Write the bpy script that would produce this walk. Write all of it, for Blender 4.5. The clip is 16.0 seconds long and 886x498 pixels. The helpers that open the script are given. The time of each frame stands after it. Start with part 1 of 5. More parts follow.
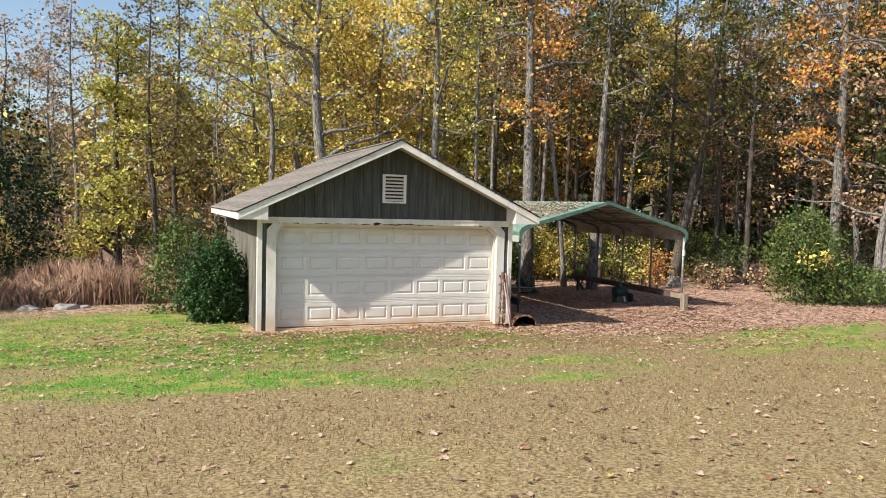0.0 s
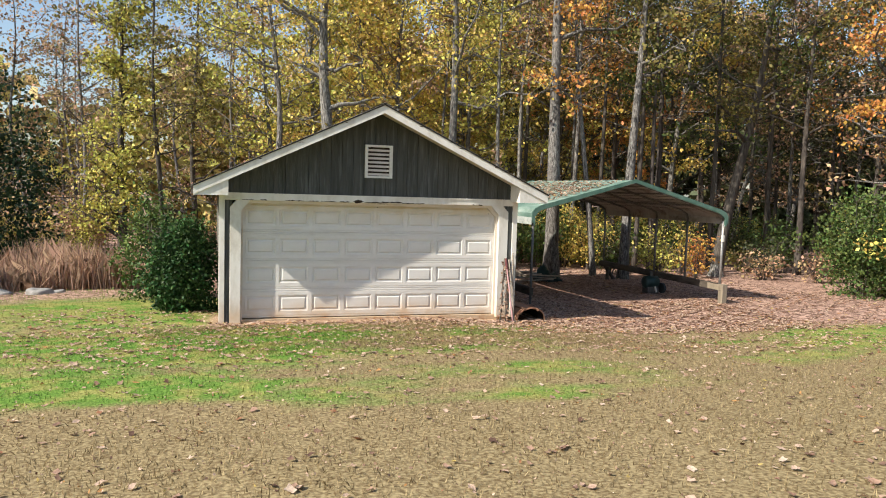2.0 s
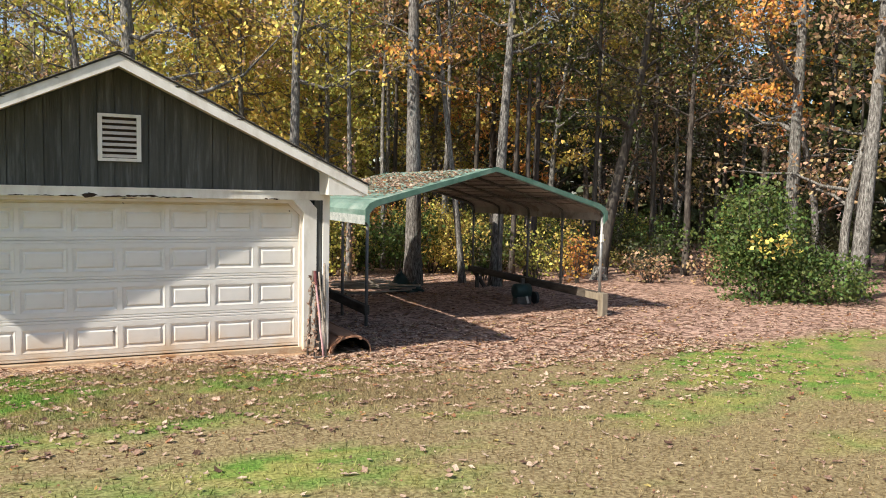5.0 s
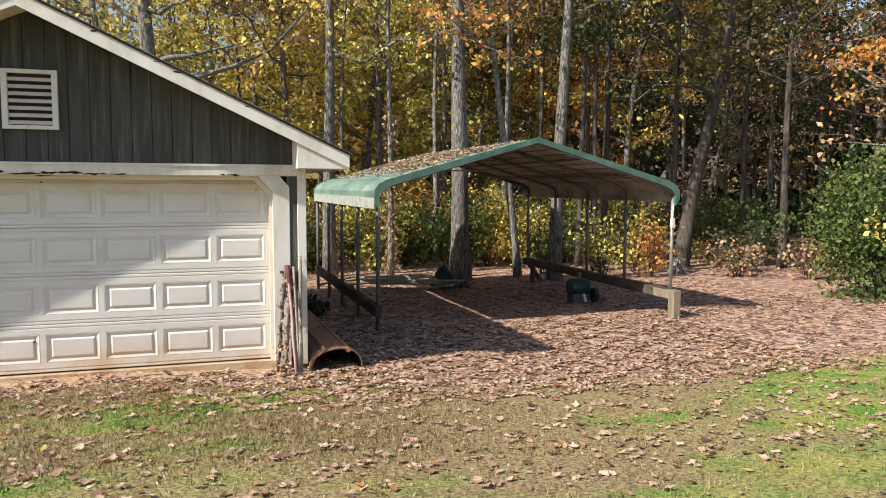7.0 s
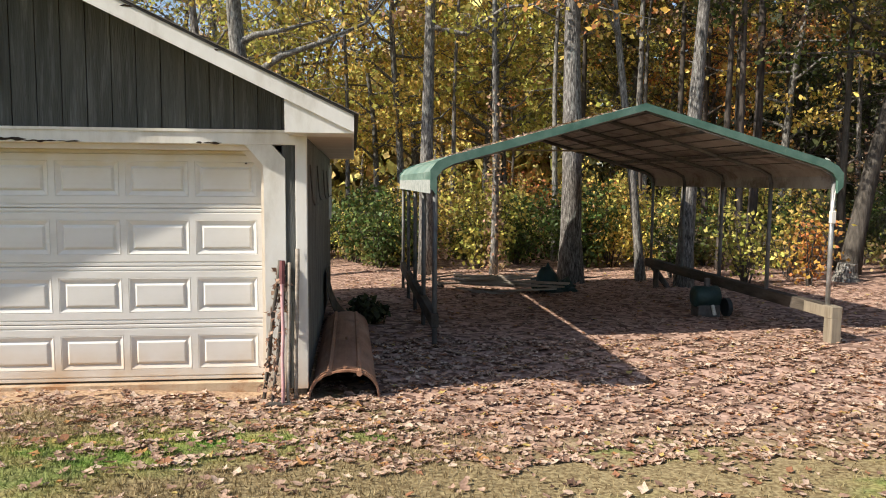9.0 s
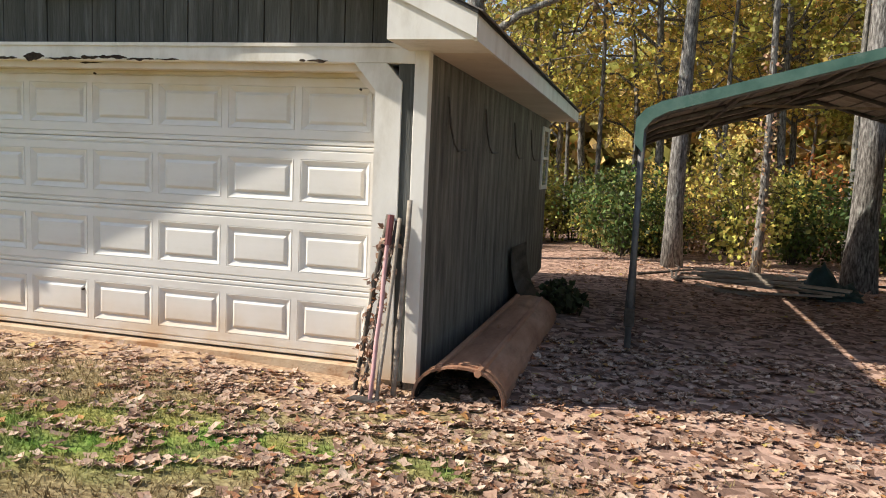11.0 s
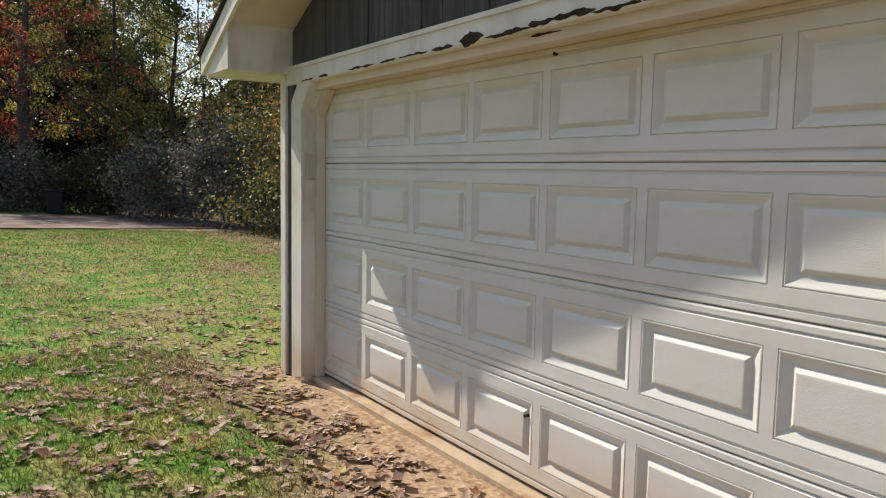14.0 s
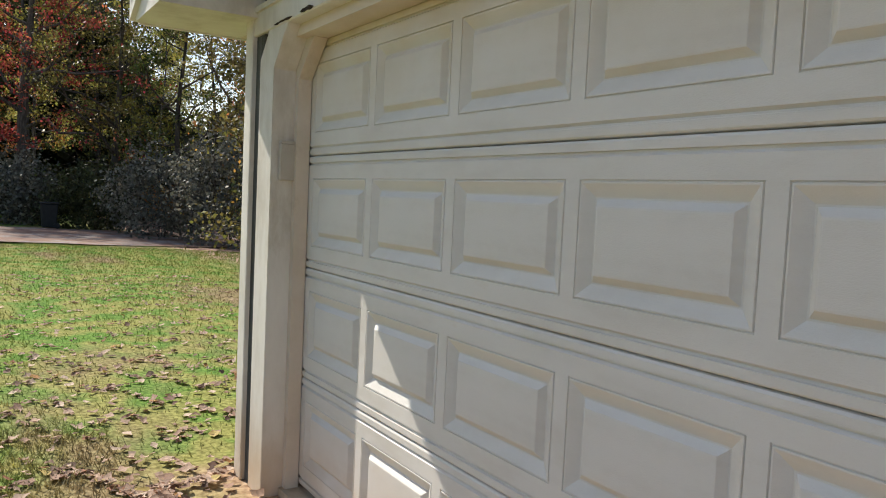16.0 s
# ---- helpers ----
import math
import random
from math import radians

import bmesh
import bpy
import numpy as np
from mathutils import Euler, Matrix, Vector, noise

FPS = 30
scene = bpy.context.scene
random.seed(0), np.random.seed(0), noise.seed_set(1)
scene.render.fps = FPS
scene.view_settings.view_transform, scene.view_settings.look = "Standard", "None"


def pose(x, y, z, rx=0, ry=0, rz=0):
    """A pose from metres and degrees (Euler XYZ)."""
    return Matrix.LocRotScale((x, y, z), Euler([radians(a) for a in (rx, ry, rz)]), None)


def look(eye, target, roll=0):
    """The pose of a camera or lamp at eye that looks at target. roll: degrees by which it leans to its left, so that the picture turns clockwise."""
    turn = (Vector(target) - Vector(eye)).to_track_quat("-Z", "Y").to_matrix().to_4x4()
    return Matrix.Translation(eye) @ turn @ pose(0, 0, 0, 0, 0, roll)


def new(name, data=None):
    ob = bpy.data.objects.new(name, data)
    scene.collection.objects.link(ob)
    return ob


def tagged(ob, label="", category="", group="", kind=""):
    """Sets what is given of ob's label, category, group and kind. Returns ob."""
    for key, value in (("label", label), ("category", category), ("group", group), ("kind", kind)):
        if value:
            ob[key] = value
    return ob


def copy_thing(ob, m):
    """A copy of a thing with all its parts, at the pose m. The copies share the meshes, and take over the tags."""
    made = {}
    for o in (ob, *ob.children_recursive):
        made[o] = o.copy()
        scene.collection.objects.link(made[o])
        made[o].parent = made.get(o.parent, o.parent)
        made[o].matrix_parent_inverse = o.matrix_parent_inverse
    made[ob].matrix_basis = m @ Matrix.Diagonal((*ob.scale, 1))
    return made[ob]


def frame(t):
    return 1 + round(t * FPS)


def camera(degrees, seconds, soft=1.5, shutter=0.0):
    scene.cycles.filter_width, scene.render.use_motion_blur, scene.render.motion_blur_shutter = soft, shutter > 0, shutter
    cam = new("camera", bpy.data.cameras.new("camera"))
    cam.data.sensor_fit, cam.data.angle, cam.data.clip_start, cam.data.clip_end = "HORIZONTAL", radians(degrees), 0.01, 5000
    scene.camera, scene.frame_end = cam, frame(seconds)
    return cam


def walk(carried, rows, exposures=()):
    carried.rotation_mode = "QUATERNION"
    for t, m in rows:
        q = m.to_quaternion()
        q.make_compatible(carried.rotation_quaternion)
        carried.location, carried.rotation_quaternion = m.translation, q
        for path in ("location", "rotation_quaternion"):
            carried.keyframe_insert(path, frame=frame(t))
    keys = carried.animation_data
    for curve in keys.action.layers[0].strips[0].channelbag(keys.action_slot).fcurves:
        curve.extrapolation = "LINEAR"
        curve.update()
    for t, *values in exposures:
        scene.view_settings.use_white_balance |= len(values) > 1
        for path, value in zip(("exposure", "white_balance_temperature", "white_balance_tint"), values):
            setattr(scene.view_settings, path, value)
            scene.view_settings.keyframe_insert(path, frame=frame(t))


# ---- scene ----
cam = camera(61.2, 16.0, soft=1.0)
PATH = [
    (0, (-4.796, -15.771, 2.642), (-4.082, -13.907, 2.526), 1.5),
    (0.5, (-4.282, -15.445, 2.537), (-3.589, -13.574, 2.396), 2.3),
    (1, (-3.868, -15.05, 2.491), (-3.195, -13.173, 2.34), 2.2),
    (1.5, (-3.446, -14.621, 2.473), (-2.813, -12.73, 2.324), 1.8),
    (2, (-3.008, -14.173, 2.466), (-2.417, -12.269, 2.31), 1.7),
    (2.5, (-2.549, -13.701, 2.451), (-1.955, -11.797, 2.3), 1.5),
    (3, (-2.094, -13.235, 2.429), (-1.501, -11.329, 2.294), 1.2),
    (3.5, (-1.598, -12.737, 2.369), (-0.996, -10.833, 2.256), 1.0),
    (4, (-1.119, -12.218, 2.37), (-0.419, -10.349, 2.239), 1.1),
    (4.5, (-0.723, -11.601, 2.346), (0.082, -9.775, 2.206), 1.4),
    (4.7, (-0.554, -11.378, 2.337), (0.285, -9.569, 2.191), 1.2),
    (6.8, (1.484, -9.319, 2.096), (2.171, -7.447, 1.934), 0.5),
    (7, (1.652, -9.135, 2.079), (2.274, -7.241, 1.911), 0.2),
    (7.5, (2.057, -8.676, 2.01), (2.508, -6.735, 1.838), 0.0),
    (8, (2.479, -8.134, 1.977), (2.833, -6.174, 1.792), 0.3),
    (8.2, (2.659, -7.931, 1.968), (2.996, -5.968, 1.785), 0.5),
    (10.3, (4.236, -5.865, 1.6), (4.096, -3.875, 1.416), 1.2),
    (10.5, (4.334, -5.69, 1.565), (4.107, -3.713, 1.364), 1.8),
    (11, (4.322, -5.197, 1.507), (3.828, -3.272, 1.283), 2.6),
    (11.5, (4.258, -4.643, 1.552), (3.491, -2.806, 1.357), 2.9),
    (12, (4.073, -4.174, 1.544), (3.117, -2.425, 1.379), 2.8),
    (12.5, (3.82, -3.681, 1.546), (2.66, -2.06, 1.384), 2.6),
    (13, (3.554, -3.241, 1.508), (2.184, -1.797, 1.315), 2.6),
    (13.5, (3.143, -2.8, 1.494), (1.594, -1.553, 1.282), 1.8),
    (14, (2.722, -2.376, 1.539), (1.064, -1.275, 1.341), 1.1),
    (14.5, (2.247, -2.079, 1.51), (0.533, -1.059, 1.362), 0.1),
    (15, (1.807, -1.809, 1.529), (0.054, -0.853, 1.41), -0.6),
    (15.5, (1.342, -1.616, 1.514), (-0.393, -0.628, 1.399), 0.1),
    (16, (0.924, -1.391, 1.428), (-0.756, -0.314, 1.296), 2.7),
]
walk(cam, [(t, look(eye, target, roll)) for t, eye, target, roll in PATH], [(0, 0.66), (8, 0.62), (10.5, 0.72), (11.5, 0.7), (12.5, 0.54), (13, 0.3), (13.5, 0.24), (15, 0.24), (16, 0.46)])

# ---- light ----
SUN_FROM = Vector((-2.34, -0.66, 2.0)).normalized()
world = bpy.data.worlds.new("sky")
scene.world = world
world.use_nodes = True
wn = world.node_tree
sky = wn.nodes.new("ShaderNodeTexSky")
sky.sky_type, sky.sun_disc = "NISHITA", False
sky.sun_elevation = math.asin(SUN_FROM.z)
sky.sun_rotation = math.atan2(SUN_FROM.x, SUN_FROM.y)
sky.air_density, sky.dust_density, sky.ozone_density = 1.0, 1.2, 1.0
wn.nodes["Background"].inputs["Strength"].default_value = 0.11
wn.links.new(sky.outputs["Color"], wn.nodes["Background"].inputs["Color"])
sun = new("sun", bpy.data.lights.new("sun", "SUN"))
sun.data.energy, sun.data.angle, sun.data.color = 4.7, radians(0.53), (1.0, 0.93, 0.82)
sun.matrix_world = look(SUN_FROM * 60, (0, 0, 0))


# ---- materials ----
def material(name, colours, scale=4.0, rough=0.8, metal=0.0, bump=0.2, bump_scale=60.0, stretch=(1, 1, 1), island=0.0, obj=0.0,
             stain=None, stain_scale=1.2, stain_edge=(0.5, 0.62), trans=0.0, spec=0.3, rough_var=0.1):
    """Two scales of colour noise in object space, an optional stain, fine relief and per-piece variation."""
    m = bpy.data.materials.new(name)
    m.use_nodes = True
    t, p = m.node_tree, m.node_tree.nodes["Principled BSDF"]
    add, link = t.nodes.new, t.links.new
    co = add("ShaderNodeTexCoord")
    mp = add("ShaderNodeMapping")
    mp.inputs["Scale"].default_value = stretch
    link(co.outputs["Object"], mp.inputs["Vector"])
    n1 = add("ShaderNodeTexNoise")
    n1.inputs["Scale"].default_value, n1.inputs["Detail"].default_value, n1.inputs["Roughness"].default_value = scale, 8, 0.65
    link(mp.outputs[0], n1.inputs["Vector"])
    ramp = add("ShaderNodeValToRGB")
    el = ramp.color_ramp.elements
    while len(el) < len(colours):
        el.new(0.5)
    for i, c in enumerate(colours):
        el[i].position = 0.34 + 0.32 * i / max(1, len(colours) - 1)
        el[i].color = (*c, 1)
    link(n1.outputs["Fac"], ramp.inputs[0])
    out = ramp.outputs[0]
    if island or obj:
        if island:
            src = add("ShaderNodeNewGeometry").outputs["Random Per Island"]
        else:
            src = add("ShaderNodeObjectInfo").outputs["Random"]
        amount = island or obj
        hsv = add("ShaderNodeHueSaturation")
        mr = add("ShaderNodeMapRange")
        mr.inputs["To Min"].default_value, mr.inputs["To Max"].default_value = 1 - amount, 1 + amount
        link(src, mr.inputs["Value"])
        link(mr.outputs[0], hsv.inputs["Value"])
        mul = add("ShaderNodeMath")
        mul.operation = "MULTIPLY"
        mul.inputs[1].default_value = 7.31
        fr = add("ShaderNodeMath")
        fr.operation = "FRACT"
        link(src, mul.inputs[0])
        link(mul.outputs[0], fr.inputs[0])
        mh = add("ShaderNodeMapRange")
        mh.inputs["To Min"].default_value, mh.inputs["To Max"].default_value = 0.5 - 0.06 * amount, 0.5 + 0.06 * amount
        link(fr.outputs[0], mh.inputs["Value"])
        link(mh.outputs[0], hsv.inputs["Hue"])
        link(out, hsv.inputs["Color"])
        out = hsv.outputs[0]
    if stain:
        n2 = add("ShaderNodeTexNoise")
        n2.inputs["Scale"].default_value, n2.inputs["Detail"].default_value, n2.inputs["Roughness"].default_value = stain_scale, 10, 0.7
        link(mp.outputs[0], n2.inputs["Vector"])
        ms = add("ShaderNodeMapRange")
        ms.inputs["From Min"].default_value, ms.inputs["From Max"].default_value = stain_edge
        link(n2.outputs["Fac"], ms.inputs["Value"])
        mix = add("ShaderNodeMix")
        mix.data_type = "RGBA"
        link(ms.outputs[0], mix.inputs[0])
        link(out, mix.inputs[6])
        mix.inputs[7].default_value = (*stain, 1)
        out = mix.outputs[2]
    link(out, p.inputs["Base Color"])
    p.inputs["Metallic"].default_value = metal
    p.inputs["Specular IOR Level"].default_value = spec
    rr = add("ShaderNodeMapRange")
    rr.inputs["To Min"].default_value, rr.inputs["To Max"].default_value = max(0.05, rough - rough_var), min(1, rough + rough_var)
    link(n1.outputs["Fac"], rr.inputs["Value"])
    link(rr.outputs[0], p.inputs["Roughness"])
    if bump:
        n3 = add("ShaderNodeTexNoise")
        n3.inputs["Scale"].default_value, n3.inputs["Detail"].default_value = bump_scale, 6
        link(mp.outputs[0], n3.inputs["Vector"])
        b = add("ShaderNodeBump")
        b.inputs["Strength"].default_value, b.inputs["Distance"].default_value = bump, 0.02
        link(n3.outputs["Fac"], b.inputs["Height"])
        link(b.outputs[0], p.inputs["Normal"])
    if trans:
        tr = add("ShaderNodeBsdfTranslucent")
        link(out, tr.inputs["Color"])
        mx = add("ShaderNodeMixShader")
        mx.inputs[0].default_value = trans
        link(p.outputs[0], mx.inputs[1])
        link(tr.outputs[0], mx.inputs[2])
        link(mx.outputs[0], t.nodes["Material Output"].inputs["Surface"])
    return m


WHITE = material("white_paint", [(0.57, 0.53, 0.46), (0.71, 0.68, 0.62), (0.77, 0.745, 0.69)], 3, 0.6, bump=0.07, bump_scale=70, stretch=(1, 1, 0.4),
                 stain=(0.45, 0.39, 0.30), stain_scale=2.2, stain_edge=(0.62, 0.80))
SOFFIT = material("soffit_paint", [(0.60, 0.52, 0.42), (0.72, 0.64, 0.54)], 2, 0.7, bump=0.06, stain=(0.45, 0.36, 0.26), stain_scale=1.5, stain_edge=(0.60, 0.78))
DOOR = material("door_enamel", [(0.63, 0.60, 0.55), (0.70, 0.675, 0.63), (0.73, 0.705, 0.665)], 1.4, 0.55, bump=0.12, bump_scale=140, stretch=(1, 1, 2.5),
                stain=(0.60, 0.50, 0.36), stain_scale=1.4, stain_edge=(0.60, 0.82), spec=0.25)


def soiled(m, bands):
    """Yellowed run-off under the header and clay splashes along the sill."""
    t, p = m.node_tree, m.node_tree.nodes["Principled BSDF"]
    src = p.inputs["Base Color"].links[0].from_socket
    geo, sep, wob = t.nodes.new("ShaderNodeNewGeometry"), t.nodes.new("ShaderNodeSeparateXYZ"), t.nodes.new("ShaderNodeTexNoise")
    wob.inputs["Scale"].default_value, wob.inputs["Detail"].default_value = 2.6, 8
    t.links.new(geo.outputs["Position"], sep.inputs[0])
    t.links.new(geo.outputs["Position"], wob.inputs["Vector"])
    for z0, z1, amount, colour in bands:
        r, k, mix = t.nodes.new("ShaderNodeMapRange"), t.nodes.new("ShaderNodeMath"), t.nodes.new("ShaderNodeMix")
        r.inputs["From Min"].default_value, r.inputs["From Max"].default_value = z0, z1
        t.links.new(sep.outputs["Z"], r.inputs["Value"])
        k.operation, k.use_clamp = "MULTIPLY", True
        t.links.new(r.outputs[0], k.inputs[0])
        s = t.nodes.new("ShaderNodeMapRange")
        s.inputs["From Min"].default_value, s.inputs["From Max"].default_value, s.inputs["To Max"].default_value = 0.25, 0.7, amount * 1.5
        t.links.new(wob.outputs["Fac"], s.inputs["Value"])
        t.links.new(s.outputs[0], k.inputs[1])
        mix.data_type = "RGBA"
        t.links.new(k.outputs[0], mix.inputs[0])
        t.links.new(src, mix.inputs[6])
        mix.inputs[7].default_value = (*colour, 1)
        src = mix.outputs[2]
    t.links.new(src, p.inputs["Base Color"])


MUD = (0.42, -0.04, 0.75, (0.58, 0.42, 0.26))
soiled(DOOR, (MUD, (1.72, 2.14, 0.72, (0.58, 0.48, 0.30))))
soiled(WHITE, (MUD,))
GABLE = material("grey_gable_boards", [(0.052, 0.054, 0.048), (0.070, 0.072, 0.065), (0.094, 0.095, 0.087)], 5, 0.85, bump=0.6, bump_scale=45,
                 stretch=(2.2, 2.2, 0.16), obj=0.08, stain=(0.185, 0.19, 0.187), stain_scale=6, stain_edge=(0.52, 0.80))
SIDING = material("weathered_siding", [(0.115, 0.108, 0.088), (0.175, 0.165, 0.138), (0.245, 0.232, 0.20)], 4, 0.9, bump=0.7, bump_scale=50,
                  stretch=(2, 2, 0.3), stain=(0.055, 0.052, 0.044), stain_scale=3.2, stain_edge=(0.44, 0.70))
ROT_AND_SHADE = material("peeled_wood_and_vent_shade", [(0.02, 0.014, 0.01), (0.06, 0.04, 0.028)], 30, 0.95, bump=0.8)
SHINGLE = material("asphalt_shingle", [(0.13, 0.115, 0.10), (0.20, 0.18, 0.16), (0.27, 0.24, 0.21)], 16, 0.95, bump=0.6, bump_scale=220, obj=0.18)
SHINGLE_EDGE = material("shingle_edge", [(0.02, 0.02, 0.02), (0.05, 0.045, 0.04)], 20, 0.95, bump=0.5)
CONCRETE = material("clay_stained_concrete", [(0.42, 0.30, 0.19), (0.52, 0.40, 0.27), (0.56, 0.46, 0.34)], 5, 0.9, bump=0.4, stain=(0.36, 0.20, 0.10), stain_scale=2.5)
GREEN_METAL = material("green_painted_steel", [(0.10, 0.175, 0.14), (0.16, 0.25, 0.205), (0.24, 0.33, 0.28)], 3, 0.5, bump=0.08, stretch=(1, 0.4, 1),
                       stain=(0.34, 0.38, 0.33), stain_scale=2.0, stain_edge=(0.54, 0.72), spec=0.5)
FADED = material("chalky_faded_green_steel", [(0.26, 0.29, 0.27), (0.40, 0.42, 0.39), (0.50, 0.51, 0.47)], 9, 0.7, bump=0.1, stain=(0.20, 0.25, 0.22), stain_scale=28, stain_edge=(0.52, 0.66))
UNDER_METAL = material("dull_underside_steel", [(0.28, 0.26, 0.225), (0.42, 0.395, 0.35)], 3, 0.55, bump=0.1, stain=(0.18, 0.15, 0.12), stain_scale=2)
TRIM_GREEN = material("dark_green_trim_steel", [(0.050, 0.115, 0.086), (0.075, 0.150, 0.115), (0.11, 0.19, 0.15)], 4, 0.5, bump=0.06, stain=(0.20, 0.26, 0.22), stain_scale=3, stain_edge=(0.60, 0.78), spec=0.4)
GALV = material("galvanised_steel", [(0.30, 0.30, 0.29), (0.45, 0.45, 0.44)], 8, 0.45, metal=0.6, bump=0.05)
TUBE_STEEL = material("weathered_tube_steel", [(0.10, 0.10, 0.095), (0.20, 0.195, 0.185)], 8, 0.6, metal=0.3, bump=0.1)
OLD_WOOD = material("old_dark_timber", [(0.03, 0.024, 0.018), (0.075, 0.06, 0.045), (0.12, 0.10, 0.08)], 6, 0.9, bump=0.6, stretch=(1, 0.2, 1))
PALE_WOOD = material("pale_timber", [(0.19, 0.155, 0.11), (0.31, 0.26, 0.19)], 6, 0.85, bump=0.4, stretch=(2, 2, 0.3))
GREY_WOOD = material("grey_weathered_plank", [(0.24, 0.20, 0.16), (0.42, 0.36, 0.29)], 8, 0.9, bump=0.5, stretch=(0.3, 2, 2))
RUST = material("rusty_culvert_steel", [(0.24, 0.115, 0.065), (0.38, 0.20, 0.12), (0.48, 0.29, 0.19)], 3, 0.75, bump=0.3, bump_scale=70, stretch=(1, 0.35, 1),
                stain=(0.16, 0.085, 0.052), stain_scale=2.2, stain_edge=(0.56, 0.75))
INNER_SHADE = material("culvert_inner_shade", [(0.012, 0.009, 0.007), (0.03, 0.02, 0.015)], 6, 0.95)
BARK = material("grey_bark", [(0.030, 0.027, 0.023), (0.145, 0.134, 0.120), (0.35, 0.335, 0.305)], 15, 0.95, bump=1.0, bump_scale=20, stretch=(2.0, 2.0, 0.45), obj=0.2,
                stain=(0.26, 0.28, 0.25), stain_scale=6.0, stain_edge=(0.58, 0.66))
DARK_BARK = material("dark_bark", [(0.035, 0.03, 0.025), (0.085, 0.072, 0.06), (0.14, 0.12, 0.10)], 8, 0.95, bump=1.0, bump_scale=26, stretch=(1.6, 1.6, 0.28), obj=0.25)


def leafy(name, colours, trans=0.35, island=0.45):
    return material(name, colours, 1.3, 0.55, bump=0, island=island, trans=trans, spec=0.25)


LEAF = {
    "green": leafy("green_leaves", [(0.050, 0.074, 0.018), (0.115, 0.138, 0.036)], 0.3, 0.6),
    "bush": leafy("fresh_green_leaves", [(0.055, 0.095, 0.024), (0.135, 0.185, 0.050)], 0.22, 0.6),
    "holly": leafy("glossy_evergreen_leaves", [(0.022, 0.055, 0.016), (0.060, 0.125, 0.034)], 0.15, 0.6),
    "olive": leafy("olive_leaves", [(0.135, 0.122, 0.036), (0.26, 0.215, 0.065)], 0.25, 0.55),
    "yellow": leafy("yellow_leaves", [(0.56, 0.42, 0.09), (0.80, 0.64, 0.18)], 0.28, 0.5),
    "lime": leafy("yellow_green_leaves", [(0.33, 0.33, 0.07), (0.60, 0.53, 0.13)], 0.28, 0.55),
    "orange": leafy("orange_leaves", [(0.48, 0.21, 0.05), (0.66, 0.36, 0.10)], 0.28, 0.5),
    "rust": leafy("brown_leaves", [(0.31, 0.195, 0.11), (0.50, 0.345, 0.20)], 0.25, 0.55),
    "red": leafy("red_leaves", [(0.36, 0.07, 0.05), (0.52, 0.14, 0.09)], 0.5),
    "distant": leafy("bright_mixed_leaves", [(0.27, 0.235, 0.075), (0.54, 0.45, 0.15)], 0.25, 0.75),
    "dark": leafy("dark_evergreen_leaves", [(0.014, 0.034, 0.013), (0.034, 0.066, 0.024)], 0.15),
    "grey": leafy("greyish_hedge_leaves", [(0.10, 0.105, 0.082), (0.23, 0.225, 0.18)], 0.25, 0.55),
    # dark tone; on the far woods it also carries their shade
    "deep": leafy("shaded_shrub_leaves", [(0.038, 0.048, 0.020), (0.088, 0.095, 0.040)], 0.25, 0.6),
}


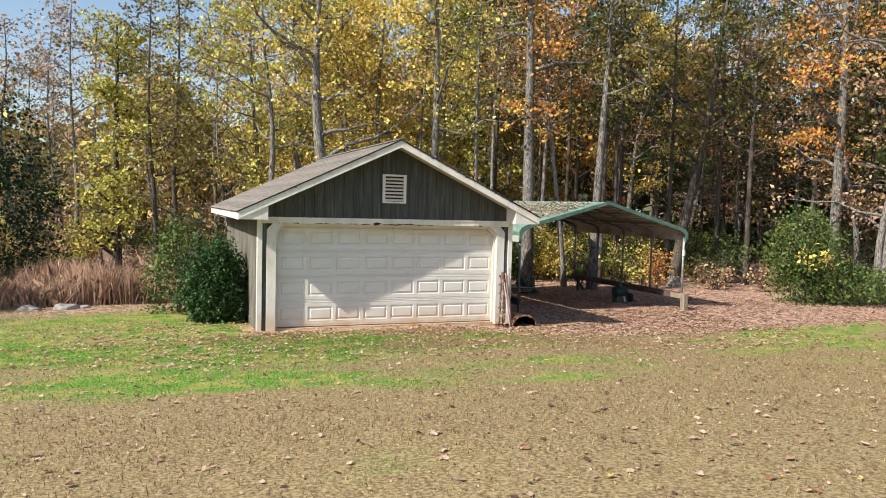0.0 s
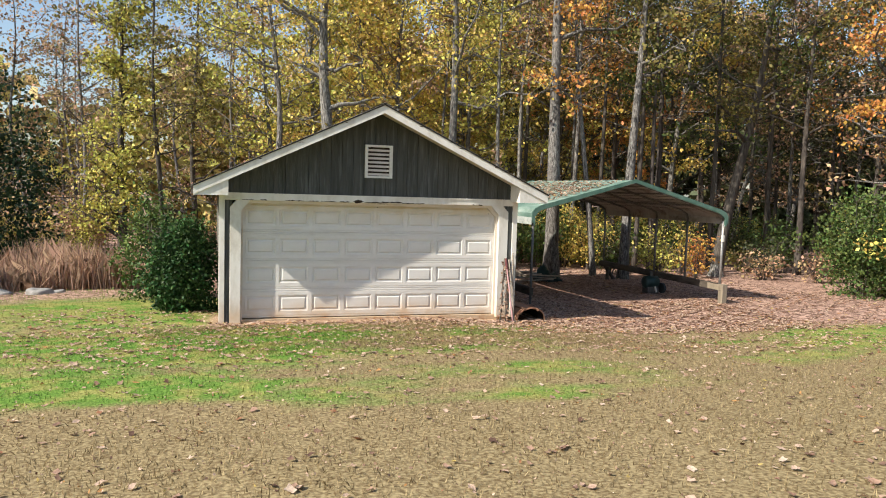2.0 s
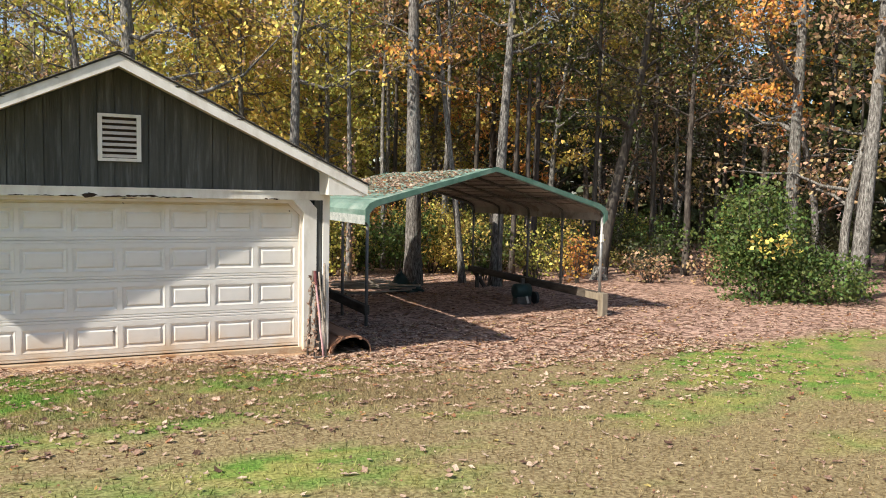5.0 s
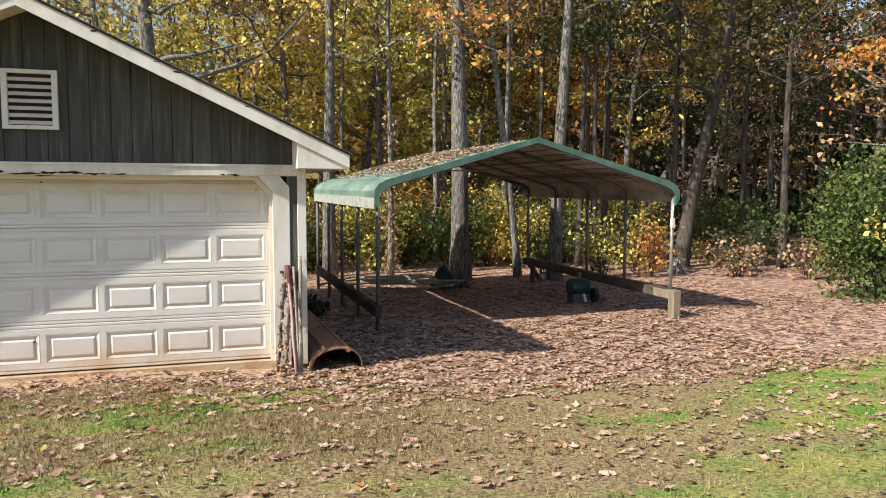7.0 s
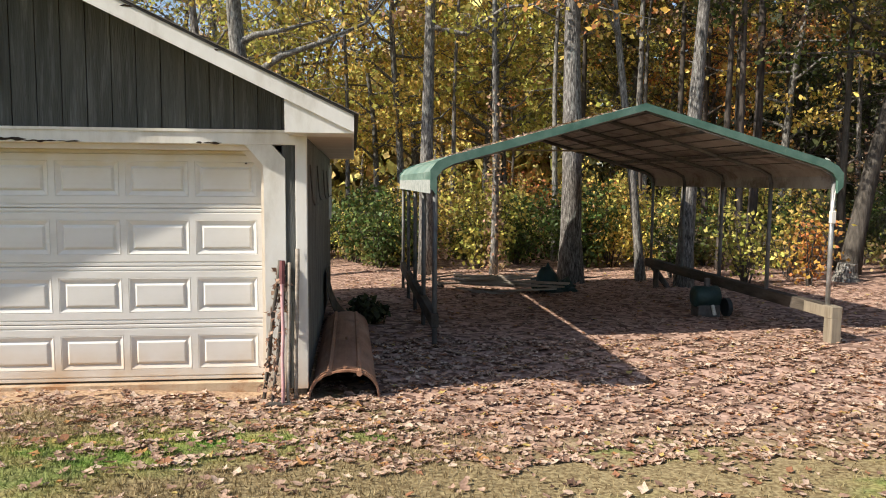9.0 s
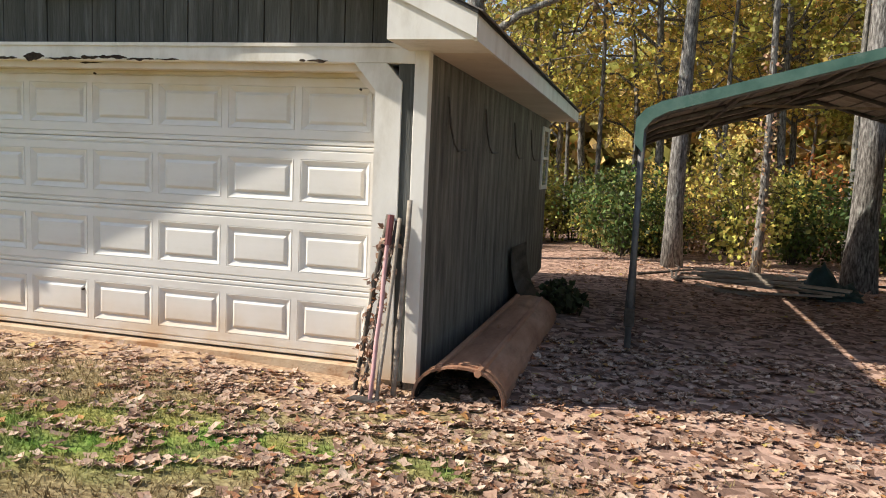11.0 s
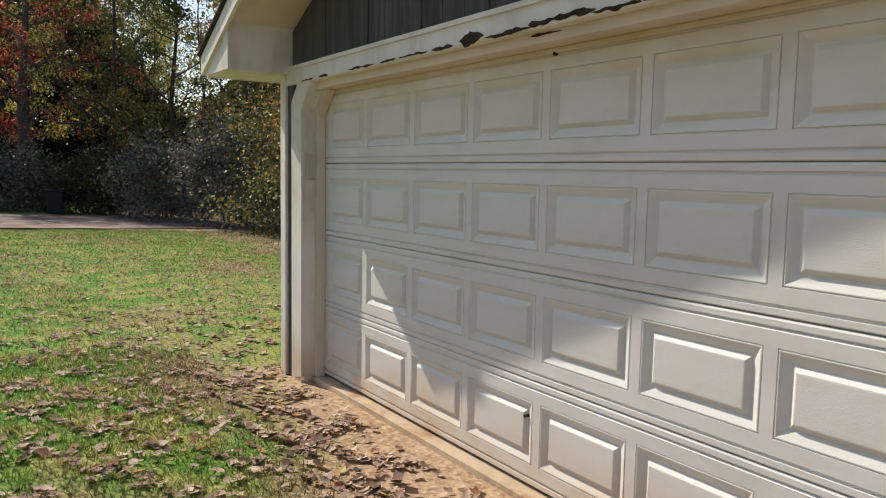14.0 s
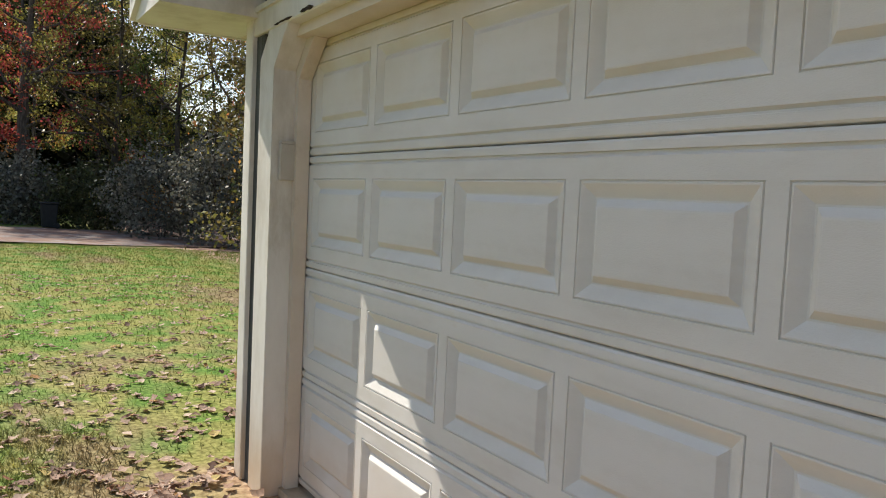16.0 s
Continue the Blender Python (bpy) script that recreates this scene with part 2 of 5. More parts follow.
def patchy(name, detail):
    """Lawn colour: fresh green patches in dormant tan turf, by place; ground and blades share it."""
    m = bpy.data.materials.new(name)
    m.use_nodes = True
    t, p = m.node_tree, m.node_tree.nodes["Principled BSDF"]
    add, link = t.nodes.new, t.links.new
    geo = add("ShaderNodeNewGeometry")
    big = add("ShaderNodeTexNoise")
    big.inputs["Scale"].default_value, big.inputs["Detail"].default_value, big.inputs["Roughness"].default_value = 0.28, 5, 0.6
    mp = add("ShaderNodeMapping")
    mp.inputs["Scale"].default_value, mp.inputs["Location"].default_value = (0.7, 1.5, 0), (3.7, 1.9, 0)
    link(geo.outputs["Position"], mp.inputs["Vector"])
    link(mp.outputs[0], big.inputs["Vector"])
    # the band of fresh grass in front of the garage and over the lawn beside it
    sep = add("ShaderNodeSeparateXYZ")
    link(geo.outputs["Position"], sep.inputs[0])

    def ranged(src, a, b, lo, hi):
        r = add("ShaderNodeMapRange")
        r.interpolation_type = "SMOOTHSTEP"
        for k, v in zip(("From Min", "From Max", "To Min", "To Max"), (a, b, lo, hi)):
            r.inputs[k].default_value = v
        link(src, r.inputs["Value"])
        return r.outputs[0]

    def maths(op, a, b):
        n = add("ShaderNodeMath")
        n.operation = op
        for i, v in enumerate((a, b)):
            if isinstance(v, (int, float)):
                n.inputs[i].default_value = v
            else:
                link(v, n.inputs[i])
        return n.outputs[0]

    near = ranged(sep.outputs["Y"], -9.5, -5.2, -1.1, 1)
    left = ranged(sep.outputs["X"], 4.0, -5.0, -0.05, 0.07)
    # worn thin before the door's right half and over the side lawn, fresh again before the carport
    worn = maths("MULTIPLY", ranged(sep.outputs["Y"], -6.2, -3.4, 0, 0.9), maths("MULTIPLY", ranged(sep.outputs["X"], -1.6, 0.9, 0, 1), ranged(sep.outputs["X"], 4.0, 5.2, 1, 0)))
    near = maths("SUBTRACT", near, maths("ADD", worn, ranged(sep.outputs["Y"], -2.6, 0.0, 0, 0.08)))
    fresh = maths("MULTIPLY", ranged(sep.outputs["X"], 4.2, 5.4, 0, 0.18), maths("MULTIPLY", ranged(sep.outputs["Y"], -6.6, -5.2, 0, 1), ranged(sep.outputs["Y"], -3.6, -2.6, 1, 0)))
    near = maths("ADD", near, fresh)
    bias = maths("ADD", maths("MULTIPLY", near, 0.13), left)
    fac = ranged(maths("ADD", big.outputs["Fac"], bias), 0.535, 0.68, 0, 0.94)
    fine = add("ShaderNodeTexNoise")
    fine.inputs["Scale"].default_value, fine.inputs["Detail"].default_value = detail, 8
    link(geo.outputs["Position"], fine.inputs["Vector"])

    mid = add("ShaderNodeTexNoise")
    mid.inputs["Scale"].default_value, mid.inputs["Detail"].default_value = 2.4, 6
    link(geo.outputs["Position"], mid.inputs["Vector"])

    def two(c0, c1):
        r = add("ShaderNodeValToRGB")
        r.color_ramp.elements[0].position, r.color_ramp.elements[1].position = 0.36, 0.66
        r.color_ramp.elements[0].color, r.color_ramp.elements[1].color = (*c0, 1), (*c1, 1)
        link(fine.outputs["Fac"], r.inputs[0])
        return r.outputs[0]

    def mixed(f, a, b):
        n = add("ShaderNodeMix")
        n.data_type = "RGBA"
        link(f, n.inputs[0])
        link(a, n.inputs[6])
        link(b, n.inputs[7])
        return n.outputs[2]

    turf = mixed(fac, two((0.15, 0.105, 0.052), (0.375, 0.30, 0.16)), mixed(ranged(maths("ADD", mid.outputs["Fac"], maths("ADD", ranged(sep.outputs["Y"], -2.4, -0.8, 0, -0.06), ranged(sep.outputs["X"], -1.2, 1.0, 0, -0.06))), 0.36, 0.56, 0, 1), two((0.17, 0.175, 0.045), (0.37, 0.37, 0.11)), two((0.062, 0.15, 0.020), (0.17, 0.315, 0.05))))
    return m, t, p, geo, sep, ranged, maths, mixed, two, turf, fine


def ground_material():
    m, t, p, geo, sep, ranged, maths, mixed, two, turf, fine = patchy("lawn_and_leaf_litter", 30.0)
    add, link = t.nodes.new, t.links.new
    # leaf litter under the trees: beyond the lawn's back edge, which wanders
    wob = add("ShaderNodeTexNoise")
    wob.inputs["Scale"].default_value, wob.inputs["Detail"].default_value = 0.6, 6
    link(geo.outputs["Position"], wob.inputs["Vector"])
    edge = maths("ADD", sep.outputs["Y"], maths("MULTIPLY", maths("SUBTRACT", wob.outputs["Fac"], 0.5), 2.2))
    right = ranged(sep.outputs["X"], 1.6, 4.2, 6.0, 0.0)
    litter = ranged(maths("SUBTRACT", edge, right), -2.4, -0.9, 0, 1)
    vor = add("ShaderNodeTexVoronoi")
    vor.inputs["Scale"].default_value = 11
    link(geo.outputs["Position"], vor.inputs["Vector"])
    r = add("ShaderNodeValToRGB")
    for e, pos, c in zip(r.color_ramp.elements, (0.1, 0.9), ((0.15, 0.09, 0.066, 1), (0.52, 0.345, 0.265, 1))):
        e.position, e.color = pos, c
    s2 = add("ShaderNodeSeparateColor")
    link(vor.outputs["Color"], s2.inputs[0])
    link(s2.outputs[0], r.inputs[0])
    # bare clay under the door's sill
    inside = maths("MULTIPLY", ranged(maths("ABSOLUTE", sep.outputs["X"], 0), 2.9, 3.2, 1, 0), maths("MULTIPLY", ranged(edge, -0.95, -0.4, 0, 1), ranged(sep.outputs["Y"], 0.5, 1.5, 1, 0)))
    clay = two((0.30, 0.19, 0.115), (0.54, 0.385, 0.25))
    link(mixed(inside, mixed(litter, turf, r.outputs[0]), clay), p.inputs["Base Color"])
    p.inputs["Roughness"].default_value = 0.95
    p.inputs["Specular IOR Level"].default_value = 0.1
    b = add("ShaderNodeBump")
    b.inputs["Strength"].default_value, b.inputs["Distance"].default_value = 0.45, 0.03
    hi = add("ShaderNodeTexNoise")
    hi.inputs["Scale"].default_value, hi.inputs["Detail"].default_value = 26, 6
    link(geo.outputs["Position"], hi.inputs["Vector"])
    link(hi.outputs["Fac"], b.inputs["Height"])
    link(b.outputs[0], p.inputs["Normal"])
    return m


def blade_material():
    m, t, p, geo, sep, ranged, maths, mixed, two, turf, fine = patchy("grass_blades", 14.0)
    hsv = t.nodes.new("ShaderNodeHueSaturation")
    t.links.new(ranged(geo.outputs["Random Per Island"], 0, 1, 0.85, 1.4), hsv.inputs["Value"])
    t.links.new(turf, hsv.inputs["Color"])
    t.links.new(hsv.outputs[0], p.inputs["Base Color"])
    p.inputs["Roughness"].default_value = 0.6
    p.inputs["Specular IOR Level"].default_value = 0.15
    tr, mx = t.nodes.new("ShaderNodeBsdfTranslucent"), t.nodes.new("ShaderNodeMixShader")
    mx.inputs[0].default_value = 0.25
    t.links.new(hsv.outputs[0], tr.inputs["Color"])
    t.links.new(p.outputs[0], mx.inputs[1])
    t.links.new(tr.outputs[0], mx.inputs[2])
    t.links.new(mx.outputs[0], t.nodes["Material Output"].inputs["Surface"])
    return m


GROUND, BLADES = ground_material(), blade_material()


def litter_material():
    """Each leaf takes its own colour: dark, rust and tan browns, a few pale, orange or yellow."""
    m = bpy.data.materials.new("fallen_leaves")
    m.use_nodes = True
    t, p = m.node_tree, m.node_tree.nodes["Principled BSDF"]
    geo, ramp, spots, mix = (t.nodes.new(k) for k in ("ShaderNodeNewGeometry", "ShaderNodeValToRGB", "ShaderNodeTexNoise", "ShaderNodeMix"))
    ramp.color_ramp.interpolation = "CONSTANT"
    tones = ((0, (0.12, 0.068, 0.047)), (0.08, (0.25, 0.15, 0.104)), (0.24, (0.37, 0.235, 0.165)), (0.42, (0.46, 0.312, 0.225)), (0.62, (0.54, 0.385, 0.285)), (0.80, (0.61, 0.465, 0.35)),
             (0.89, (0.32, 0.15, 0.08)), (0.95, (0.46, 0.24, 0.09)), (0.98, (0.50, 0.38, 0.13)))
    el = ramp.color_ramp.elements
    while len(el) < len(tones):
        el.new(0.5)
    for e, (pos, c) in zip(el, tones):
        e.position, e.color = pos, (*c, 1)
    t.links.new(geo.outputs["Random Per Island"], ramp.inputs[0])
    spots.inputs["Scale"].default_value, spots.inputs["Detail"].default_value = 60, 4
    t.links.new(geo.outputs["Position"], spots.inputs["Vector"])
    mix.data_type, mix.blend_type = "RGBA", "MULTIPLY"
    mix.inputs[0].default_value = 0.6
    t.links.new(ramp.outputs[0], mix.inputs[6])
    grey = t.nodes.new("ShaderNodeMapRange")
    grey.inputs["From Min"].default_value, grey.inputs["From Max"].default_value, grey.inputs["To Min"].default_value, grey.inputs["To Max"].default_value = 0.3, 0.65, 0.55, 1.25
    t.links.new(spots.outputs["Fac"], grey.inputs["Value"])
    t.links.new(grey.outputs[0], mix.inputs[7])
    t.links.new(mix.outputs[2], p.inputs["Base Color"])
    p.inputs["Roughness"].default_value, p.inputs["Specular IOR Level"].default_value = 0.75, 0.25
    tr, mx = t.nodes.new("ShaderNodeBsdfTranslucent"), t.nodes.new("ShaderNodeMixShader")
    mx.inputs[0].default_value = 0.16
    t.links.new(mix.outputs[2], tr.inputs["Color"])
    t.links.new(p.outputs[0], mx.inputs[1])
    t.links.new(tr.outputs[0], mx.inputs[2])
    t.links.new(mx.outputs[0], t.nodes["Material Output"].inputs["Surface"])
    return m


FALLEN = litter_material()
SEDGE = material("dry_broomsedge", [(0.31, 0.20, 0.14), (0.52, 0.355, 0.245)], 0.9, 0.8, bump=0, island=0.3, trans=0.25)


# ---- building blocks ----
ORIGIN = {}


def thing(name, place, label, category, group="", kind=""):
    ob = new(name)
    ob.empty_display_size = 0.2
    ob.location = place
    ORIGIN[ob] = Vector(place)
    return tagged(ob, label, category, group, kind)


def part(name, bm, mat, parent, label="", smooth=False, bevel=0.0):
    """Links a bmesh, written in world places, as one mesh under a thing or a part."""
    if bevel:
        bmesh.ops.bevel(bm, geom=bm.edges[:], offset=bevel, segments=1, affect="EDGES", clamp_overlap=True)
    me = bpy.data.meshes.new(name)
    o = ORIGIN[parent] if parent else Vector((0, 0, 0))
    bmesh.ops.translate(bm, verts=bm.verts, vec=-o)
    bmesh.ops.recalc_face_normals(bm, faces=bm.faces)
    bm.to_mesh(me)
    bm.free()
    if smooth:
        me.polygons.foreach_set("use_smooth", [True] * len(me.polygons))
    me.materials.append(mat)
    ob = new(name, me)
    if parent:
        ob.parent = parent
        ORIGIN[ob] = o
    else:
        ORIGIN[ob] = Vector((0, 0, 0))
    if label:
        ob["label"] = label
    return ob


def box(x0, x1, y0, y1, z0, z1, bm=None):
    bm = bm or bmesh.new()
    v = [bm.verts.new(p) for p in ((x0, y0, z0), (x1, y0, z0), (x1, y1, z0), (x0, y1, z0), (x0, y0, z1), (x1, y0, z1), (x1, y1, z1), (x0, y1, z1))]
    for f in ((3, 2, 1, 0), (4, 5, 6, 7), (0, 1, 5, 4), (1, 2, 6, 5), (2, 3, 7, 6), (3, 0, 4, 7)):
        bm.faces.new([v[i] for i in f])
    return bm


def prism(points, a, b, axis="y", bm=None):
    """A flat outline pushed from a to b along an axis; points are the other two coordinates in xyz order."""
    bm = bm or bmesh.new()

    def at(p, d):
        return {"x": (d, p[0], p[1]), "y": (p[0], d, p[1]), "z": (p[0], p[1], d)}[axis]
    lo, hi = [bm.verts.new(at(p, a)) for p in points], [bm.verts.new(at(p, b)) for p in points]
    n = len(points)
    bm.faces.new(lo)
    bm.faces.new(hi[::-1])
    for i in range(n):
        bm.faces.new((lo[i], hi[i], hi[(i + 1) % n], lo[(i + 1) % n]))
    return bm


def tube(points, radii, n=8, bm=None, cap=True, wobble=0.0):
    bm = bm or bmesh.new()
    pts = [Vector(p) for p in points]
    rings, side = [], None
    for i, p in enumerate(pts):
        d = (pts[min(i + 1, len(pts) - 1)] - pts[max(i - 1, 0)]).normalized()
        side = (side - d * side.dot(d)).normalized() if side else d.orthogonal().normalized()
        up = d.cross(side)
        r = radii[i] if isinstance(radii, (list, tuple)) else radii
        rings.append([bm.verts.new(p + (side * math.cos(a) + up * math.sin(a)) * r * (1 + wobble * random.uniform(-1, 1)))
                      for a in (2 * math.pi * k / n for k in range(n))])
    for r0, r1 in zip(rings, rings[1:]):
        for k in range(n):
            bm.faces.new((r0[k], r0[(k + 1) % n], r1[(k + 1) % n], r1[k]))
    if cap:
        bm.faces.new(rings[0][::-1])
        bm.faces.new(rings[-1])
    return bm


def stuff(name, verts, faces, mat, label, category):
    me = bpy.data.meshes.new(name)
    me.from_pydata(verts, [], faces)
    me.materials.append(mat)
    return tagged(new(name, me), label, category, kind="stuff")


def ease(a, lo, hi):
    u = min(1.0, max(0.0, (a - lo) / (hi - lo)))
    return u * u * (3 - 2 * u)


def ground_z(x, y):
    """The lawn rises towards the start of the walk; the ground falls away gently behind and beside the garage."""
    z = 0.072 * max(0.0, -y - 0.4) if y < 0 else -(0.042 - 0.022 * ease(x, 1.0, 5.0)) * min(max(0.0, y - 0.6), 30)
    z -= 0.045 * min(max(0.0, x - 1.0), 4.0) * (0.5 + 0.5 * ease(y, -9, -3))
    z -= 0.018 * min(max(0.0, -x - 2.0), 25.0)
    return z - 0.03


# ---- ground ----
def build_ground():
    xs = sorted({*np.round(np.arange(-34, 34.1, 0.5), 2), *[-900, -400, -200, -120, -80, -60, -45, 45, 60, 80, 120, 200, 400, 900]})
    ys = sorted({*np.round(np.arange(-22, 24.1, 0.5), 2), *[-900, -400, -200, -100, -50, -30, 30, 40, 60, 90, 140, 250, 500, 900]})
    v = []
    for y in ys:
        for x in xs:
            rough = 0.03 * noise.noise(Vector((x * 0.7, y * 0.7, 0))) if abs(x) < 30 and abs(y) < 24 else 0
            if -3.2 < x < 3.2 and -0.8 < y < 7.2:
                rough = -0.02
            v.append((x, y, ground_z(max(-40, min(40, x)), max(-24, min(40, y))) + rough))
    n = len(xs)
    f = [(j * n + i, j * n + i + 1, (j + 1) * n + i + 1, (j + 1) * n + i) for j in range(len(ys) - 1) for i in range(n - 1)]
    me = bpy.data.meshes.new("ground")
    me.from_pydata(v, [], f)
    me.polygons.foreach_set("use_smooth", [True] * len(f))
    me.materials.append(GROUND)
    return tagged(new("ground", me), "patchy green and tan lawn strewn with brown fallen leaves", "ground", kind="structure")


build_ground()

# ---- garage ----
FRONT, BACK, HALF, EAVE = -0.18, 6.85, 2.87, 3.31
RAKE_Y, REAR_Y, SOFF, PEAK = -0.66, 7.05, 2.27, 3.99
SLOPE = (PEAK - 2.43) / EAVE
garage = thing("garage", (0, 0, -0.05), "weathered grey wooden garage with white trim and shingled gable roof", "garage")


def rake_z(x):
    return PEAK - SLOPE * abs(x)


def build_garage():
    wall_t = 0.10
    for s, name in ((-1, "wall"), (1, "wall")):
        w = part(name, box(*sorted((s * (HALF - wall_t), s * (HALF - 0.005))), FRONT + 0.03, BACK, -0.12, SOFF + 0.02), SIDING, garage, "weathered grey-green grooved plywood side wall")
        # grooved boards on the side
        y = FRONT + 0.06
        while y < BACK - 0.05:
            y1 = min(y + 0.30, BACK)
            part("board", box(*sorted((s * (HALF - 0.0045), s * HALF)), y, y1 - 0.005, -0.06, SOFF - 0.004), SIDING, w)
            y = y1
    part("wall", prism([(-HALF, -0.1), (HALF, -0.1), (HALF, SOFF), (0, rake_z(0) - 0.14), (-HALF, SOFF)], BACK, BACK + 0.08), SIDING, garage, "grey rear wall")
    # front: recessed siding beside the posts, and the gable
    for s in (-1, 1):
        part("wall", box(*sorted((s * 2.66, s * 2.80)), FRONT + 0.012, FRONT + 0.10, -0.06, 2.20), GABLE, garage, "dark grey siding strip beside the door post")
    gable = part("gable_wall", prism([(-HALF, 2.25), (HALF, 2.25), (HALF, rake_z(HALF) - 0.10), (0, PEAK - 0.10), (-HALF, rake_z(HALF) - 0.10)], -0.13, -0.05), GABLE, garage, "dark grey gable wall of vertical boards")
    x, k = -2.76, 0
    while x < 2.8:
        x1 = min(x + 0.2085, HALF)
        a, b = x + 0.004, x1 - 0.005
        top = [(b, rake_z(b) - 0.12), (a, rake_z(a) - 0.12)]
        if a < 0 < b:
            top.insert(1, (0, PEAK - 0.12))
        part("plank", prism([(a, 2.29), (b, 2.29), *top], -0.152 - 0.002 * (k % 3), -0.131), GABLE, gable)
        x, k = x1, k + 1
    # header beam with its lower strip
    beam = part("header_beam", box(-2.785, 2.785, FRONT - 0.005, 0.02, 2.185, 2.315), WHITE, garage, "white header beam with peeling paint", bevel=0.006)
    part("cap_strip", box(-2.80, 2.80, FRONT - 0.02, FRONT - 0.001, 2.293, 2.318), WHITE, beam)
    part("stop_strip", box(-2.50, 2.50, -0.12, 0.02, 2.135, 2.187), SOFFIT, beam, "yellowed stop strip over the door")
    # posts with knee braces, corner trim
    for s in (-1, 1):
        pts = [(2.50, -0.06), (2.69, -0.06), (2.69, 2.06), (2.575, 2.188), (2.33, 2.188), (2.50, 2.00)]
        part("post", prism([(s * a, b) for a, b in pts], FRONT, 0.06), WHITE, garage, "white door post with an angled knee brace", bevel=0.004)
        part("corner_trim", box(*sorted((s * 2.78, s * (HALF + 0.012))), FRONT - 0.012, FRONT + 0.09, -0.06, 2.33), WHITE, garage, "white corner board", bevel=0.004)
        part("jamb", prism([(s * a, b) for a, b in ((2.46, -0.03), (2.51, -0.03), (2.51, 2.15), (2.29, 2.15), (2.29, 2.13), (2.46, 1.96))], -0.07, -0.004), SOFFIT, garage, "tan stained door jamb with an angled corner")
    # eave boxes, soffits, fascia, rake boards
    for s in (-1, 1):
        t = 0.088
        pts = [(2.73, SOFF), (3.29, SOFF), (3.29, rake_z(3.29) - t), (2.73, rake_z(2.73) - t)]
        part("eave_return", prism([(s * a, b) for a, b in pts], RAKE_Y + 0.012, -0.10), WHITE, garage, "white boxed eave return")
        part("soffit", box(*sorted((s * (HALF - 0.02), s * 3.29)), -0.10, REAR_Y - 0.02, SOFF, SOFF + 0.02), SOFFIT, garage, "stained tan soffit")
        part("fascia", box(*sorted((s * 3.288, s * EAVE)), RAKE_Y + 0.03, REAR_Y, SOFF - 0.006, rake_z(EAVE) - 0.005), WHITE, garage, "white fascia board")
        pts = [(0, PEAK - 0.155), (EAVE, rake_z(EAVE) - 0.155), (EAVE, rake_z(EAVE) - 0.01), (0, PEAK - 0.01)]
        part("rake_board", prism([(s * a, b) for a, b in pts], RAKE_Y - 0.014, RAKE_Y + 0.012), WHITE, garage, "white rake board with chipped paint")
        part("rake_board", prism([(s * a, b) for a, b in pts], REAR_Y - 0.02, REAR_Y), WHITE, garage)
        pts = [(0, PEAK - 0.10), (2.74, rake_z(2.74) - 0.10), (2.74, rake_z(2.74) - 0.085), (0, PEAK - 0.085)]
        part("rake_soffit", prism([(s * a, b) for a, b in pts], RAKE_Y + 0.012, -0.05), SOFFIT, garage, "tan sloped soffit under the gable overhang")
    # vent; its near-black backing sheet paints the shade between the slats
    vent = part("gable_vent", box(-0.255, 0.275, -0.16, -0.15, 2.66, 3.28), ROT_AND_SHADE, garage, "white louvred gable vent")
    vf = bmesh.new()
    for q in ((-0.255, -0.20, 2.66, 3.28), (0.22, 0.275, 2.66, 3.28), (-0.20, 0.22, 2.66, 2.70), (-0.20, 0.22, 3.24, 3.28)):
        box(q[0], q[1], -0.215, -0.151, q[2], q[3], vf)
    part("frame", vf, WHITE, vent)
    for i in range(7):
        z = 2.715 + i * 0.075
        part("slat", prism([(-0.174, z + 0.036), (-0.179, z + 0.031), (-0.207, z - 0.006), (-0.202, z - 0.002)], -0.20, 0.22, axis="x"), SOFFIT, vent)
    # slab edge and clay-stained apron under the door
    part("slab", box(-HALF + 0.14, HALF - 0.14, -0.09, BACK, -0.25, -0.016), CONCRETE, garage, "orange clay stained concrete slab")
    # roof: deck and shingle courses
    n = 26
    for s in (-1, 1):
        pts = [(0, PEAK - 0.012), (EAVE + 0.01, rake_z(EAVE + 0.01) - 0.012), (EAVE + 0.01, rake_z(EAVE + 0.01) + 0.012), (0, PEAK + 0.012)]
        roof = part("roof", prism([(s * a, b) for a, b in pts], RAKE_Y - 0.03, REAR_Y + 0.03), SHINGLE_EDGE, garage, "grey-brown asphalt shingle roof slope")
        for i in range(n):
            a0, a1 = (EAVE + 0.03) * i / n, (EAVE + 0.03) * (i + 1) / n + 0.01
            pts = [(a0, rake_z(a0) + 0.013), (a1, rake_z(a1) + 0.013), (a1, rake_z(a1) + 0.024), (a0, rake_z(a0) + 0.014)]
            part("shingle_course", prism([(s * a, b) for a, b in pts], RAKE_Y - 0.04, REAR_Y + 0.04), SHINGLE, roof)
    part("ridge_cap", prism([(-0.13, PEAK - 0.045 + 0.03), (0, PEAK + 0.03), (0.13, PEAK - 0.045 + 0.03), (0, PEAK + 0.042)], RAKE_Y - 0.042, REAR_Y + 0.042), SHINGLE, garage)


build_garage()


